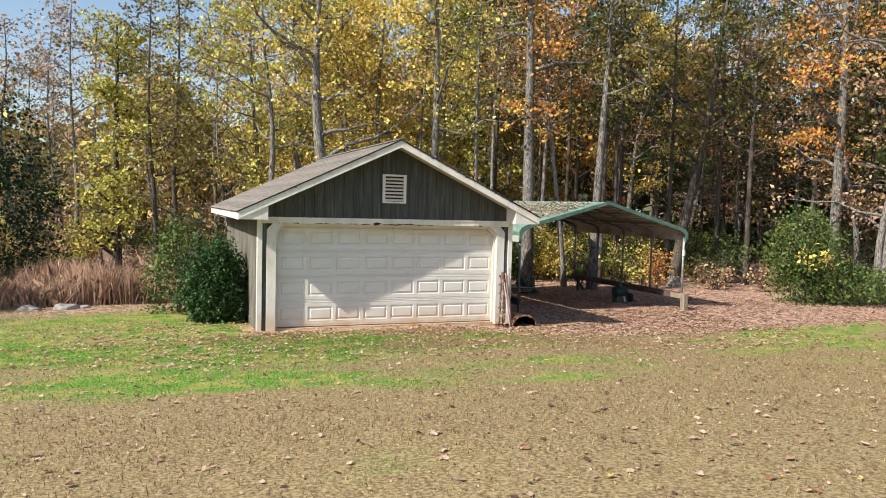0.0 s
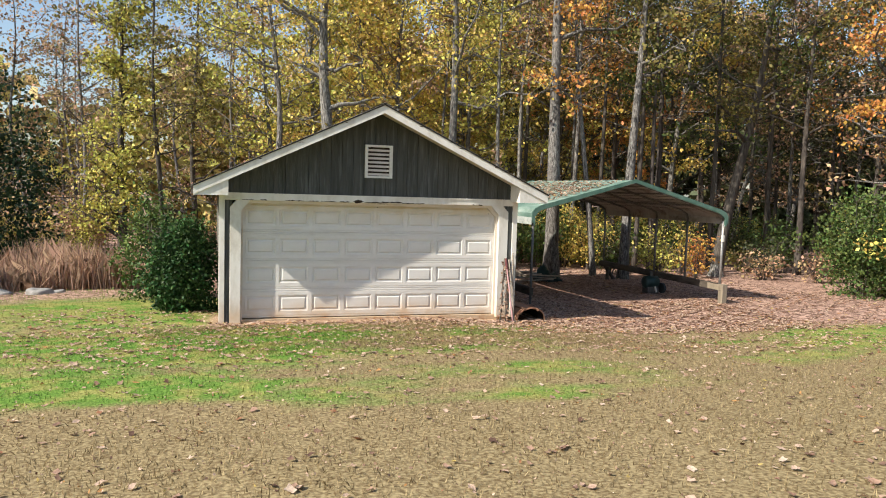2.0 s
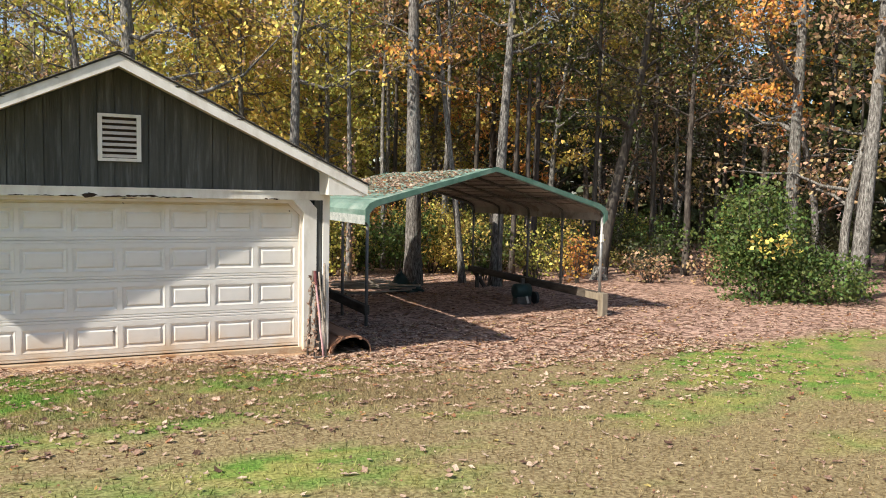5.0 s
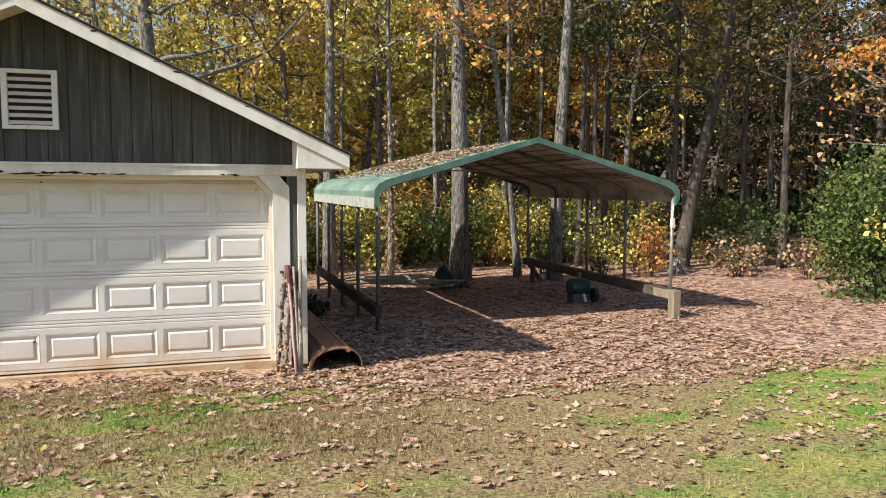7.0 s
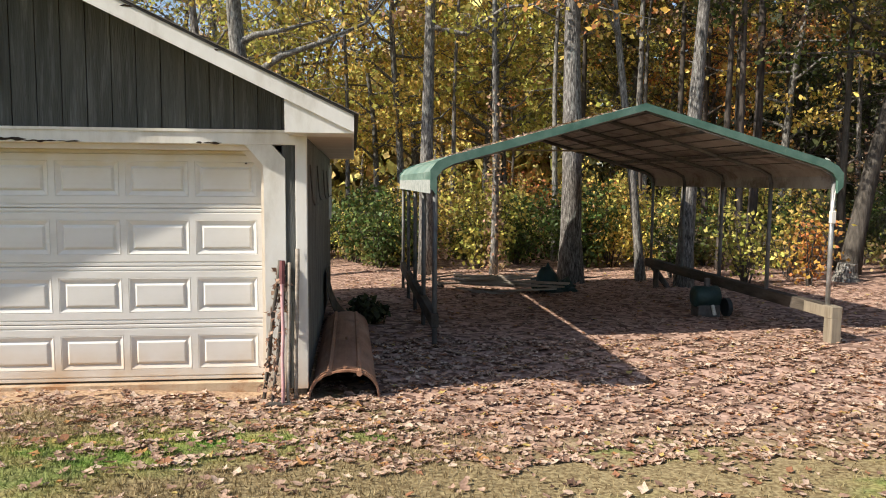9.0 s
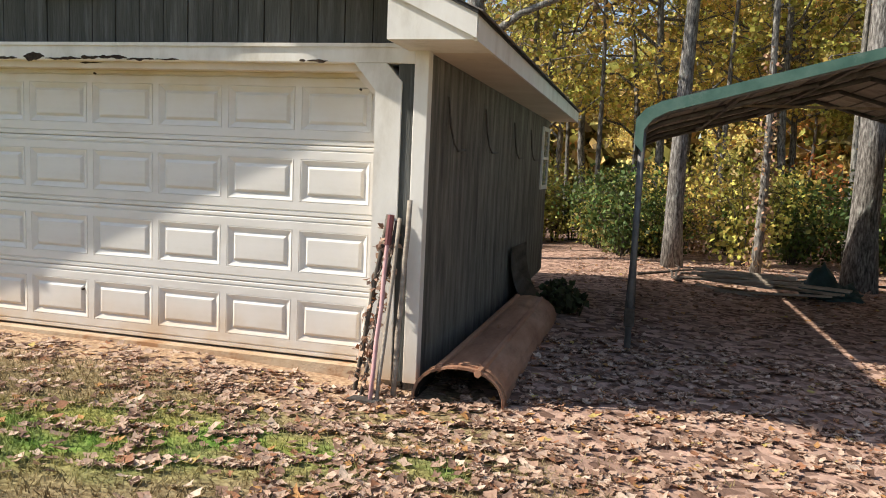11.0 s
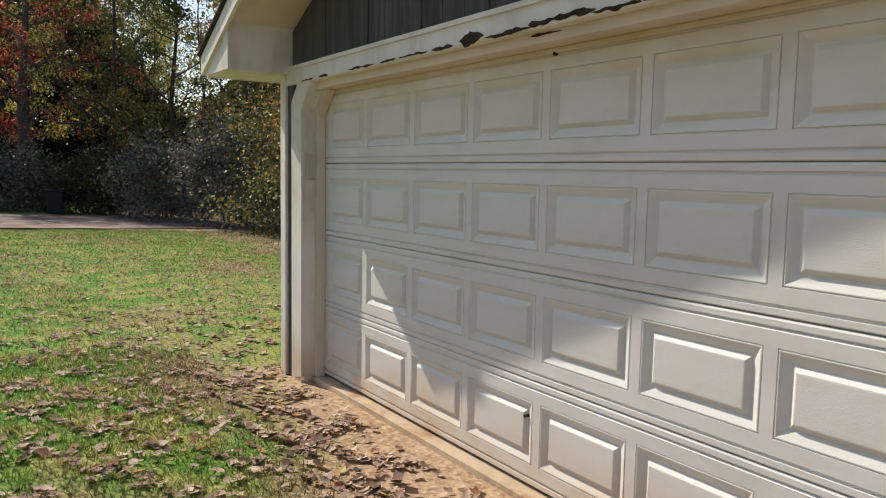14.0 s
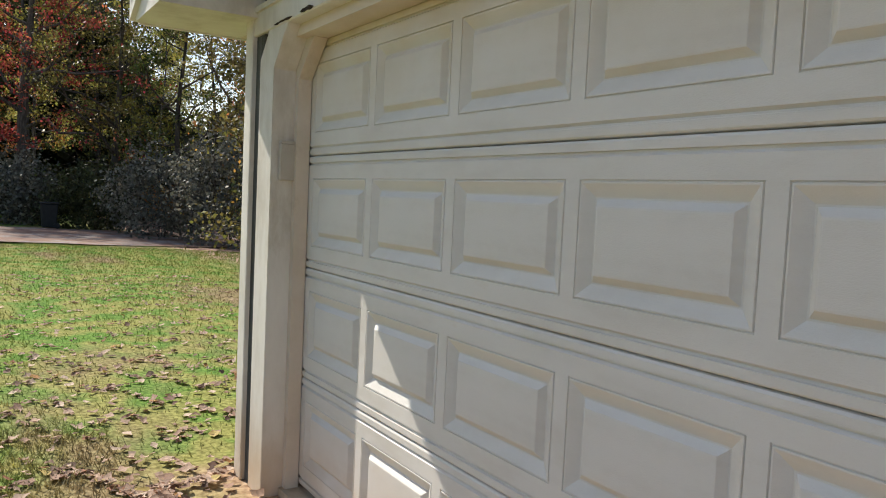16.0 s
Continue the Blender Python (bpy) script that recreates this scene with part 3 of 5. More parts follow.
# ---- garage door ----
def build_door():
    door = thing("garage_door", (0, 0.02, 0), "cream sectional garage door with raised panels and muddy bottom edge", "garage door")
    w, rows, h = 2.47, 4, 0.535
    cols = [-2.44 + 0.61 * c for c in range(8)]
    pw, pz0, pz1 = 0.027, 0.106, 0.429
    levels = [(0, 0.018), (0.003, 0.004), (0.008, 0.0), (0.030, 0.0), (0.032, 0.010), (0.038, 0.010), (0.046, 0.0), (pz0, 0.0),
              (pz1, 0.0), (0.487, 0.0), (0.495, 0.010), (0.501, 0.010), (0.503, 0.0), (0.524, 0.0), (0.531, 0.004), (h - 0.001, 0.018)]
    panel_mesh = None
    for r in range(rows):
        z0 = r * h
        bm = bmesh.new()
        xs = [-w]
        for c in cols:
            xs += [c + pw, c + 0.61 - pw]
        xs.append(w)
        grid = [[bm.verts.new((x, y, z0 + z)) for x in xs] for z, y in levels]
        for j in range(len(levels) - 1):
            for i in range(len(xs) - 1):
                if levels[j][0] == pz0 and i % 2 == 1:
                    continue
                bm.faces.new((grid[j][i], grid[j][i + 1], grid[j + 1][i + 1], grid[j + 1][i]))
        box(-w, w, 0.04, 0.06, z0 + 0.001, z0 + h - 0.001, bm)
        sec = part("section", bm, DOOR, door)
        for c in cols:
            if panel_mesh is None:
                pb = bmesh.new()
                a, b = 0.61 - 2 * pw, pz1 - pz0
                rings = []
                for inset, y in ((0, 0), (0.002, 0.005), (0.004, 0.005), (0.006, 0.0), (0.010, 0.0), (0.046, 0.019), (0.051, 0.019), (0.070, 0.002), (0.075, 0.001)):
                    rings.append([pb.verts.new(q) for q in ((inset, y, inset), (a - inset, y, inset), (a - inset, y, b - inset), (inset, y, b - inset))])
                for q, p in zip(rings, rings[1:]):
                    for k in range(4):
                        pb.faces.new((q[k], q[(k + 1) % 4], p[(k + 1) % 4], p[k]))
                pb.faces.new(rings[-1])
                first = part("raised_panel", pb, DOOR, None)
                panel_mesh = first.data
                ob = first
            else:
                ob = new("raised_panel", panel_mesh)
            ob.parent = sec
            ob.location = Vector((c + pw, 0, z0 + pz0)) - ORIGIN[door]
    return door


build_door()


# ---- carport ----
CX, CHALF, CY0, CY1 = 7.0, 2.72, 2.25, 8.35


def build_carport():
    cp = thing("carport", (CX, 5.3, -0.3), "green steel carport with a leaf-littered roof on slim tube posts", "carport")
    top, eave = 2.86, 2.02
    # outline of the roof from the left drip edge over the ridge to the right
    prof = [(-CHALF - 0.02, eave - 0.25), (-CHALF - 0.02, eave - 0.03), (-CHALF + 0.06, eave + 0.07), (-CHALF + 0.20, eave + 0.14), (0, top), (CHALF - 0.20, eave + 0.14),
            (CHALF - 0.06, eave + 0.07), (CHALF + 0.02, eave - 0.03), (CHALF + 0.02, eave - 0.20)]

    def skin(y0, y1, lift, drop, inset=1.0):
        pts = [(CX + a * inset, b + lift) for a, b in prof] + [(CX + a * inset * 0.997, b + drop) for a, b in reversed(prof)]
        return prism(pts, y0, y1)
    n = 6
    for i in range(n):
        a, b = CY0 - 0.08 + (CY1 - CY0 + 0.16) * i / n, CY0 - 0.08 + (CY1 - CY0 + 0.16) * (i + 1) / n
        part("roof_panel", skin(a, b - 0.004, 0.0, -0.006), GREEN_METAL, cp, "faded green ribbed steel roof sheet")
        part("panel_lining", skin(a, b - 0.004, -0.010, -0.014, 0.992), UNDER_METAL, cp)
    for i in range(4):
        y0, y1 = CY0 - 0.06 + (CY1 - CY0 + 0.1) * i / 4, CY0 - 0.06 + (CY1 - CY0 + 0.1) * (i + 1) / 4
        part("side_panel", box(CX - CHALF - 0.034, CX - CHALF - 0.024, y0, y1 - 0.004, eave - 0.30, eave - 0.13), FADED, cp, "chalky faded green side strip")
    # ribs of the sheets run along the length of the roof
    for s in (-1, 1):
        for k in range(9):
            a = 0.18 + k * 0.28
            if a > CHALF - 0.2:
                continue
            z = top - (top - eave - 0.14) * a / (CHALF - 0.20)
            x = CX + s * a
            part("rib", prism([(x - 0.03, z - 0.004), (x + 0.03, z - 0.004), (x + 0.014, z + 0.022), (x - 0.014, z + 0.022)], CY0 - 0.07, CY1 + 0.07), GREEN_METAL, cp)
            part("seam", box(x - 0.012, x + 0.012, CY0 - 0.05, CY1 + 0.05, z - 0.030, z - 0.0145), TUBE_STEEL, cp)
    # front and rear trim
    for y in (CY0 - 0.10, CY1 + 0.06):
        part("edge_trim", prism([(CX + a * 1.004, b + 0.022) for a, b in prof] + [(CX + a * 0.975, b - 0.07) for a, b in reversed(prof)], y, y + 0.05), TRIM_GREEN, cp, "dark green edge trim")
    # frames: posts, bends and rafters
    for i in range(5):
        y = CY0 + (CY1 - CY0) * i / 4
        for s in (-1, 1):
            x = CX + s * (CHALF - 0.04)
            base = ground_z(x, y) - 0.05 if s < 0 else 0.16
            part("post", tube([(x, y, base), (x, y, eave - 0.12)], 0.032, 8), GALV if i == 0 and s > 0 else TUBE_STEEL, cp, "galvanised tube post", smooth=True)
            part("rafter", tube([(x, y, eave - 0.14), (CX + s * (CHALF - 0.07), y, eave - 0.02), (CX + s * (CHALF - 0.24), y, eave + 0.07), (CX, y, top - 0.055)], 0.03, 8), TUBE_STEEL, cp, smooth=True)
    for s, z in ((-1, 2.36), (1, 2.36), (-1, 2.62), (1, 2.62)):
        a = (top - z) / (top - eave - 0.14) * (CHALF - 0.2)
        part("purlin", box(CX + s * a - 0.02, CX + s * a + 0.02, CY0, CY1, z - 0.10, z - 0.06), TUBE_STEEL, cp)
    # base timbers on short posts
    lx, rx = CX - CHALF + 0.04, CX + CHALF - 0.04
    part("base_timber", box(lx - 0.05, lx + 0.05, CY0 - 0.05, CY1 + 0.1, 0.02, 0.20), OLD_WOOD, cp, "old dark base timber", bevel=0.008)
    part("base_timber", box(rx - 0.075, rx + 0.075, CY0 - 0.02, CY1 + 0.15, 0.08, 0.25), OLD_WOOD, cp, "old dark base timber", bevel=0.008)
    part("base_timber", box(rx - 0.077, rx + 0.077, CY0 - 0.22, CY0 + 0.42, 0.082, 0.248), PALE_WOOD, cp, "newer pale timber at the front", bevel=0.008)
    part("timber_block", box(rx - 0.07, rx + 0.07, CY0 - 0.22, CY0 - 0.04, ground_z(rx, CY0) - 0.1, 0.085), PALE_WOOD, cp, "pale timber block", bevel=0.006)
    for y, lean in ((CY1 - 0.3, 0), (CY1 - 0.1, 0.35), (5.4, 0)):
        part("prop", tube([(rx, y, 0.1), (rx + lean, y - lean * 0.5, ground_z(rx, y) - 0.08)], 0.06, 6), OLD_WOOD, cp)
    return cp


build_carport()

# ---- trees and shrubs ----
rng = np.random.default_rng(7)


def leaf_cards(centres, size_lo, size_hi, droop=0.3):
    """Folded four-sided leaves with random turns, as vertex and face arrays."""
    n = len(centres)
    d = rng.normal(size=(n, 3))
    d[:, 2] -= droop
    d /= np.linalg.norm(d, axis=1)[:, None]
    s = np.cross(d, rng.normal(size=(n, 3)))
    s /= np.linalg.norm(s, axis=1)[:, None] + 1e-9
    u = np.cross(d, s)
    L = rng.uniform(size_lo, size_hi, n)[:, None]
    w = L * rng.uniform(0.28, 0.42, n)[:, None]
    v = np.stack([centres, centres + d * L * 0.45 + s * w + u * L * 0.12, centres + d * L, centres + d * L * 0.45 - s * w + u * L * 0.12], axis=1).reshape(-1, 3)
    f = np.arange(4 * n).reshape(-1, 4)
    return v, f


def card_mesh(name, v, f, mat):
    me = bpy.data.meshes.new(name)
    me.vertices.add(len(v))
    me.vertices.foreach_set("co", v.astype(np.float32).ravel())
    k = f.shape[1]
    me.loops.add(f.size)
    me.loops.foreach_set("vertex_index", f.astype(np.int32).ravel())
    me.polygons.add(len(f))
    me.polygons.foreach_set("loop_start", np.arange(0, f.size, k, dtype=np.int32))
    me.polygons.foreach_set("loop_total", np.full(len(f), k, dtype=np.int32))
    me.update(calc_edges=True)
    me.materials.append(mat)
    return me


def hang(name, me, parent, label=""):
    ob = new(name, me)
    ob.parent = parent
    if label:
        ob["label"] = label
    return ob


def make_tree(seed, height, radius, leaf, bark, low, spread, leaves, label, size=(0.09, 0.19), limbs=15, lean=(0, 0), flare=1.35, crook=1.0, twigs=3):
    """A tapered, crooked trunk with forking limbs and twigs, and sprays of small leaves round the twig ends."""
    random.seed(seed)
    tree = thing("tree", (0, 0, 0), label, "tree", "trees of the wood")
    bm = bmesh.new()
    steps = 14
    bend = [(random.uniform(-1, 1), random.uniform(-1, 1)) for _ in range(4)]
    path, rad = [], []
    for i in range(steps + 1):
        u = i / steps
        wx = sum(k[0] * math.sin((n + 1) * 2.4 * u + n) / (n + 1) for n, k in enumerate(bend))
        wy = sum(k[1] * math.sin((n + 1) * 2.4 * u + n) / (n + 1) for n, k in enumerate(bend))
        path.append(Vector((lean[0] * u + 0.028 * crook * height * wx, lean[1] * u + 0.028 * crook * height * wy, -0.25 + (height + 0.25) * u)))
        rad.append(radius * (1 - 0.84 * u) * (1 + (flare - 1) * math.exp(-u * 26)))
    o = path[0].copy()
    path = [p - Vector((o.x, o.y, 0)) for p in path]
    tube(path, rad, 10, bm, wobble=0.06)
    ends = []

    def along(u):
        k = min(steps - 1, int(u * steps))
        return path[k].lerp(path[k + 1], u * steps - k), rad[k] * (1 - (u * steps - k)) + rad[k + 1] * (u * steps - k)
    for i in range(limbs):
        u = low / height + (0.97 - low / height) * ((i + random.random()) / limbs)
        p, r = along(min(0.985, u))
        a = random.uniform(0, 2 * math.pi)
        reach = spread * random.uniform(0.35, 1.25) * (0.75 + 0.6 * math.sin(math.pi * min(1, u)) - 0.35 * u)
        rise = reach * random.uniform(-0.05, 0.9)
        q = [p]
        wig = [random.uniform(-1, 1) for _ in range(10)]
        for k in range(1, 5):
            s = k / 4
            aa = a + 0.35 * wig[k] * s
            q.append(p + Vector((math.cos(aa) * reach * s, math.sin(aa) * reach * s, rise * s ** 1.2 + wig[k + 4] * 0.09 * reach)))
        tube(q, [max(0.010, min(r * 0.55, 0.10) * (1 - 0.8 * k / 4)) for k in range(5)], 5, bm, cap=False)
        for k in range(1, 5):
            for _ in range(twigs if k > 1 else 2):
                e = q[k] + Vector((random.uniform(-1, 1), random.uniform(-1, 1), random.uniform(-0.45, 0.7))) * max(0.5, reach * 0.42)
                m = q[k].lerp(e, 0.5) + Vector((random.uniform(-.1, .1), random.uniform(-.1, .1), random.uniform(-0.05, 0.15)))
                tube([q[k], m, e], [0.013, 0.008, 0.004], 3, bm, cap=False)
                ends.append((m, e))
    part("trunk", bm, bark, tree, smooth=True)
    if leaves:
        weight = rng.uniform(0.05, 1, len(ends)) ** 1.5
        idx = rng.choice(len(ends), leaves, p=weight / weight.sum())
        A = np.array([t[0][:] for t in ends])[idx]
        B = np.array([t[1][:] for t in ends])[idx]
        c = A + (B - A) * rng.uniform(0.1, 1.3, leaves)[:, None] + rng.normal(size=(leaves, 3)) * np.array([0.26, 0.26, 0.15])
        v, f = leaf_cards(c, *size)
        hang("crown", card_mesh("crown", v, f, LEAF[leaf]), tree)
    return tree


def make_shrub(seed, height, width, leaf, leaves, label, size=(0.07, 0.15), stems=6, name="shrub", hollow=0.0, group="undergrowth at the wood's edge", bark=None):
    """Several thin stems from one root and leaves in uneven masses round them."""
    random.seed(seed)
    sh = thing(name, (0, 0, 0), label, "shrub", group)
    bm = bmesh.new()
    ends = []
    for i in range(stems):
        a, r = random.uniform(0, 2 * math.pi), width * random.uniform(0.15, 0.5)
        h = height * random.uniform(0.6, 1.0)
        q = [Vector((0.05 * math.cos(a), 0.05 * math.sin(a), -0.1))]
        for k in range(1, 4):
            t = k / 3
            q.append(Vector((math.cos(a) * r * t, math.sin(a) * r * t, h * t * 0.86)) + Vector((random.uniform(-.06, .06), random.uniform(-.06, .06), 0)) * height * 0.5)
        tube(q, [0.022, 0.016, 0.011, 0.005], 4, bm, cap=False)
        for k in (1, 2, 3):
            for _ in range(3):
                e = q[k] + Vector((random.uniform(-1, 1) * width * 0.3, random.uniform(-1, 1) * width * 0.3, random.uniform(-0.25, 0.3) * height * 0.5))
                e.z = max(e.z, 0.08)
                tube([q[k], e], [0.008, 0.003], 3, bm, cap=False)
                ends.append((q[k], e))
    part("branchwork", bm, bark or DARK_BARK, sh)
    idx = rng.integers(0, len(ends), leaves)
    A = np.array([t[0][:] for t in ends])[idx]
    B = np.array([t[1][:] for t in ends])[idx]
    c = A + (B - A) * rng.uniform(0.2, 1.2, leaves)[:, None] + rng.normal(size=(leaves, 3)) * width * 0.07
    if hollow:
        # leaves on a lumpy shell, thick at the outside
        d = rng.normal(size=(leaves, 3))
        d /= np.linalg.norm(d, axis=1)[:, None]
        lump = np.array([noise.noise(Vector(q) * 1.9 + Vector((seed, 0, 0))) + 0.6 * noise.noise(Vector(q) * 5.1 + Vector((0, seed, 0))) for q in d])
        rad = (0.84 + 0.55 * lump) * rng.uniform(hollow, 1.0, leaves) ** 0.6
        flat = np.sqrt(d[:, 0] ** 2 + d[:, 1] ** 2) + 1e-6
        d[:, :2] *= np.where(d[:, 2] < 0, 0.35 + 0.65 / np.maximum(flat, 0.4), 1.0)[:, None] ** 0.6
        c = d * rad[:, None] * np.array([width / 2, width / 2, height * 0.56]) + np.array([0, 0, height * 0.44]) + rng.normal(size=(leaves, 3)) * 0.05 * width ** 0.5
    c[:, 2] = np.maximum(c[:, 2], 0.04)
    v, f = leaf_cards(c, *size)
    hang("foliage", card_mesh("foliage", v, f, LEAF[leaf]), sh)
    return sh


def plant(proto, x, y, turn=0.0, scale=1.0, sink=0.0):
    m = Matrix.Translation((x, y, ground_z(x, y) - sink)) @ Matrix.Rotation(turn, 4, "Z")
    ob = copy_thing(proto, m)
    ob.scale = (scale, scale, scale)
    return ob


def settle(proto, x, y, turn=0.0):
    proto.location = (x, y, ground_z(x, y))
    proto.rotation_euler = (0, 0, turn)
    return proto


def build_named_trees():
    """Trees that stand out one by one at the wood's edge."""
    T = make_tree
    settle(T(1, 18, 0.245, "green", BARK, 8.0, 3.2, 3000, "tall straight grey-barked oak behind the carport", flare=1.45, crook=0.22), 8.16, 9.2)
    settle(T(2, 15, 0.18, "olive", BARK, 6.5, 2.2, 2000, "slim pale grey tree behind the carport", lean=(0.5, 0), crook=0.3), 10.4, 8.3)
    settle(T(3, 15, 0.105, "orange", BARK, 5.5, 2.4, 2200, "slim pale grey tree leaning beside the oak", lean=(-1.5, 0.4), crook=0.3), 9.9, 9.4)
    settle(T(4, 16, 0.19, "yellow", BARK, 6.0, 2.6, 2000, "lichen-spotted grey tree with yellow leaves", crook=0.35), 5.1, 11.3)
    vined = settle(T(5, 14, 0.095, "lime", BARK, 5.5, 2.0, 1200, "slim pale tree wrapped in vine", crook=0.3), 6.7, 10.9)
    h = rng.uniform(0.1, 1, 420) ** 1.4 * 4.5
    a = rng.uniform(0, 6.28, 420)
    w = 0.12 + rng.uniform(0, 0.22, 420) * np.exp(-h / 2.5)
    v, f = leaf_cards(np.stack([np.cos(a) * w, np.sin(a) * w, h], axis=1), 0.06, 0.13, 0.8)
    hang("vine_leaves", card_mesh("vine_leaves", v, f, LEAF["rust"]), vined, "brown vine leaves round the stem")
    settle(T(6, 16, 0.14, "rust", DARK_BARK, 6.0, 2.6, 2000, "dark-barked tree with dull brown leaves", crook=0.3), 14.1, 12.3)
    settle(T(7, 15, 0.26, "yellow", BARK, 4.5, 3.0, 1500, "large forked grey tree with thin yellow leaves", limbs=20), 0.8, 11.2)
    settle(T(8, 12, 0.16, "lime", BARK, 4.8, 3.4, 1100, "bent grey tree with long bare limbs", limbs=12, lean=(-0.6, 0)), -0.6, 13.0)
    settle(T(9, 14, 0.235, "green", DARK_BARK, 5.0, 3.4, 3200, "dark leaning tree with a green crown", lean=(2.4, 0), crook=0.45), 15.8, 10.5)
    settle(T(10, 17, 0.23, "orange", BARK, 4.5, 3.0, 3800, "tall grey tree with orange and green leaves", crook=0.35), 19.5, 5.7)
    settle(T(11, 16, 0.22, "orange", BARK, 7.0, 2.6, 1800, "tall bare-stemmed grey tree beside a green shrub", lean=(1.2, 0), crook=0.15), 18.0, 2.3)
    settle(T(12, 12, 0.11, "rust", BARK, 5.5, 2.2, 1200, "slim pale dead-topped tree"), -8.2, 20.0)
    settle(T(13, 11, 0.12, "olive", DARK_BARK, 4.0, 2.4, 1500, "slim tree with few leaves"), -4.9, 16.0)
    settle(T(14, 14, 0.10, "green", DARK_BARK, 5.5, 2.4, 2600, "slim dark tree with green leaves", crook=0.45), 12.8, 10.4)
    settle(T(15, 14, 0.13, "olive", DARK_BARK, 5.0, 2.6, 2600, "dark slim tree in the wood's shade", crook=0.45), 18.6, 9.3)
    settle(T(16, 10.5, 0.20, "lime", DARK_BARK, 1.2, 1.5, 7000, "vine-covered tree with yellow-green leaves", limbs=34), -6.3, 17.2)
    # beyond the side lawn and the drive
    sapling = settle(T(21, 4.4, 0.07, "olive", DARK_BARK, 1.2, 2.0, 5200, "small tree with yellow, orange and green leaves at the lawn's edge", limbs=18, size=(0.06, 0.12)), -14.2, 4.9)
    c = rng.normal(size=(700, 3)) * np.array([0.9, 0.9, 0.55]) + np.array([0, 0, 3.1])
    v, f = leaf_cards(c, 0.05, 0.10)
    hang("turned_leaves", card_mesh("turned_leaves", v, f, LEAF["orange"]), sapling, "leaves turned orange")
    settle(T(17, 13, 0.36, "red", DARK_BARK, 3.6, 4.4, 5200, "dark tree with red autumn leaves"), -39.5, 0.8)
    settle(T(18, 12, 0.20, "olive", DARK_BARK, 3.2, 4.0, 5200, "dark tree with olive leaves"), -38.0, 4.6)
    settle(T(19, 12, 0.17, "green", DARK_BARK, 2.4, 3.8, 5600, "broad tree with green leaves"), -35.5, 7.0)
    settle(T(20, 12, 0.24, "orange", DARK_BARK, 3.0, 3.6, 4600, "leaning dark tree with orange leaves", lean=(0.5, -2.6)), -42.0, -0.4)


build_named_trees()


def build_wood():
    protos = []
    for seed, h, r, leaf, bark, low, spread, n, label, limbs in (
            (31, 15, 0.15, "yellow", BARK, 3.8, 3.2, 4700, "woodland tree with yellow leaves", 20), (32, 16, 0.17, "green", DARK_BARK, 4.2, 3.2, 3300, "woodland tree with green leaves", 20),
            (33, 14, 0.13, "orange", DARK_BARK, 3.6, 3.0, 4000, "woodland tree with orange leaves", 18), (34, 15, 0.14, "lime", BARK, 3.8, 3.3, 4700, "woodland tree with yellow-green leaves", 20),
            (35, 16, 0.16, "olive", DARK_BARK, 2.2, 3.3, 4500, "woodland tree with olive leaves", 20), (36, 14, 0.14, "rust", BARK, 2.2, 3.0, 2500, "thin woodland tree with brown leaves", 22),
            (37, 13, 0.10, "rust", BARK, 1.8, 2.8, 800, "half-bare woodland tree with grey twigs", 26), (38, 17, 0.17, "deep", DARK_BARK, 3.4, 3.4, 3300, "woodland tree with dark green leaves", 20),
            (39, 17, 0.11, "olive", DARK_BARK, 7.5, 2.2, 1500, "slim dark-stemmed tree with a high crown", 9), (40, 16, 0.10, "rust", BARK, 7.0, 2.2, 1100, "slim grey-stemmed tree with a high thin crown", 9)):
        protos.append(make_tree(seed, h, r, leaf, bark, low, spread, n, label, limbs=limbs, size=(0.11, 0.22), crook=1.6 if limbs > 10 else 0.5, twigs=2))
    yellow, green, orange, lime, olive, rust, bare, deep, pole, stem = range(10)
    first = set()
    random.seed(5)
    spots = []

    def sow(count, x0, x1, y0, y1, kinds, gap):
        made = tries = 0
        while made < count and tries < count * 40:
            tries += 1
            x, y = random.uniform(x0, x1), random.uniform(y0, y1)
            if any((x - a) ** 2 + (y - b) ** 2 < gap * gap for a, b in spots):
                continue
            spots.append((x, y))
            made += 1
            k = random.choice(kinds)
            turn, s = random.uniform(0, 6.28), random.uniform(0.8, 1.15)
            if k not in first:
                first.add(k)
                settle(protos[k], x, y, turn)
            else:
                plant(protos[k], x, y, turn, s)
    sow(12, -20, 0, 20, 31, (bare, bare, rust, bare, olive, bare), 2.4)
    sow(9, -3, 9, 16, 27, (yellow, lime, lime, stem, yellow, yellow), 2.2)
    sow(5, 0.5, 7.5, 19, 30, (lime, yellow), 1.9)
    sow(8, 3, 15, 14, 20, (pole, stem, stem), 1.5)
    sow(11, 8, 18, 15.5, 27, (lime, yellow, orange, olive, yellow, lime), 2.3)
    sow(16, 12, 30, 9, 19, (pole, stem, pole), 1.3)
    sow(18, 15, 34, 7.5, 27, (green, deep, olive, deep, rust, deep, pole), 2.3)
    sow(12, 20, 36, -4, 8, (deep, deep, rust, orange, olive, pole), 2.6)
    sow(9, -36, 1, 32, 46, (rust, rust, bare, bare, olive), 3.4)
    sow(15, 1, 48, 28, 46, (olive, deep, orange, yellow, rust, deep), 3.4)
    sow(24, -64, -42, -14, 20, (lime, green, deep, olive, lime, orange, green), 2.8)
    sow(8, -40, -28, 8.5, 22, (lime, green, olive, deep), 3.0)
    for k, p in enumerate(protos):
        if k not in first:
            settle(p, 20 + 3 * k, 38)


build_wood()


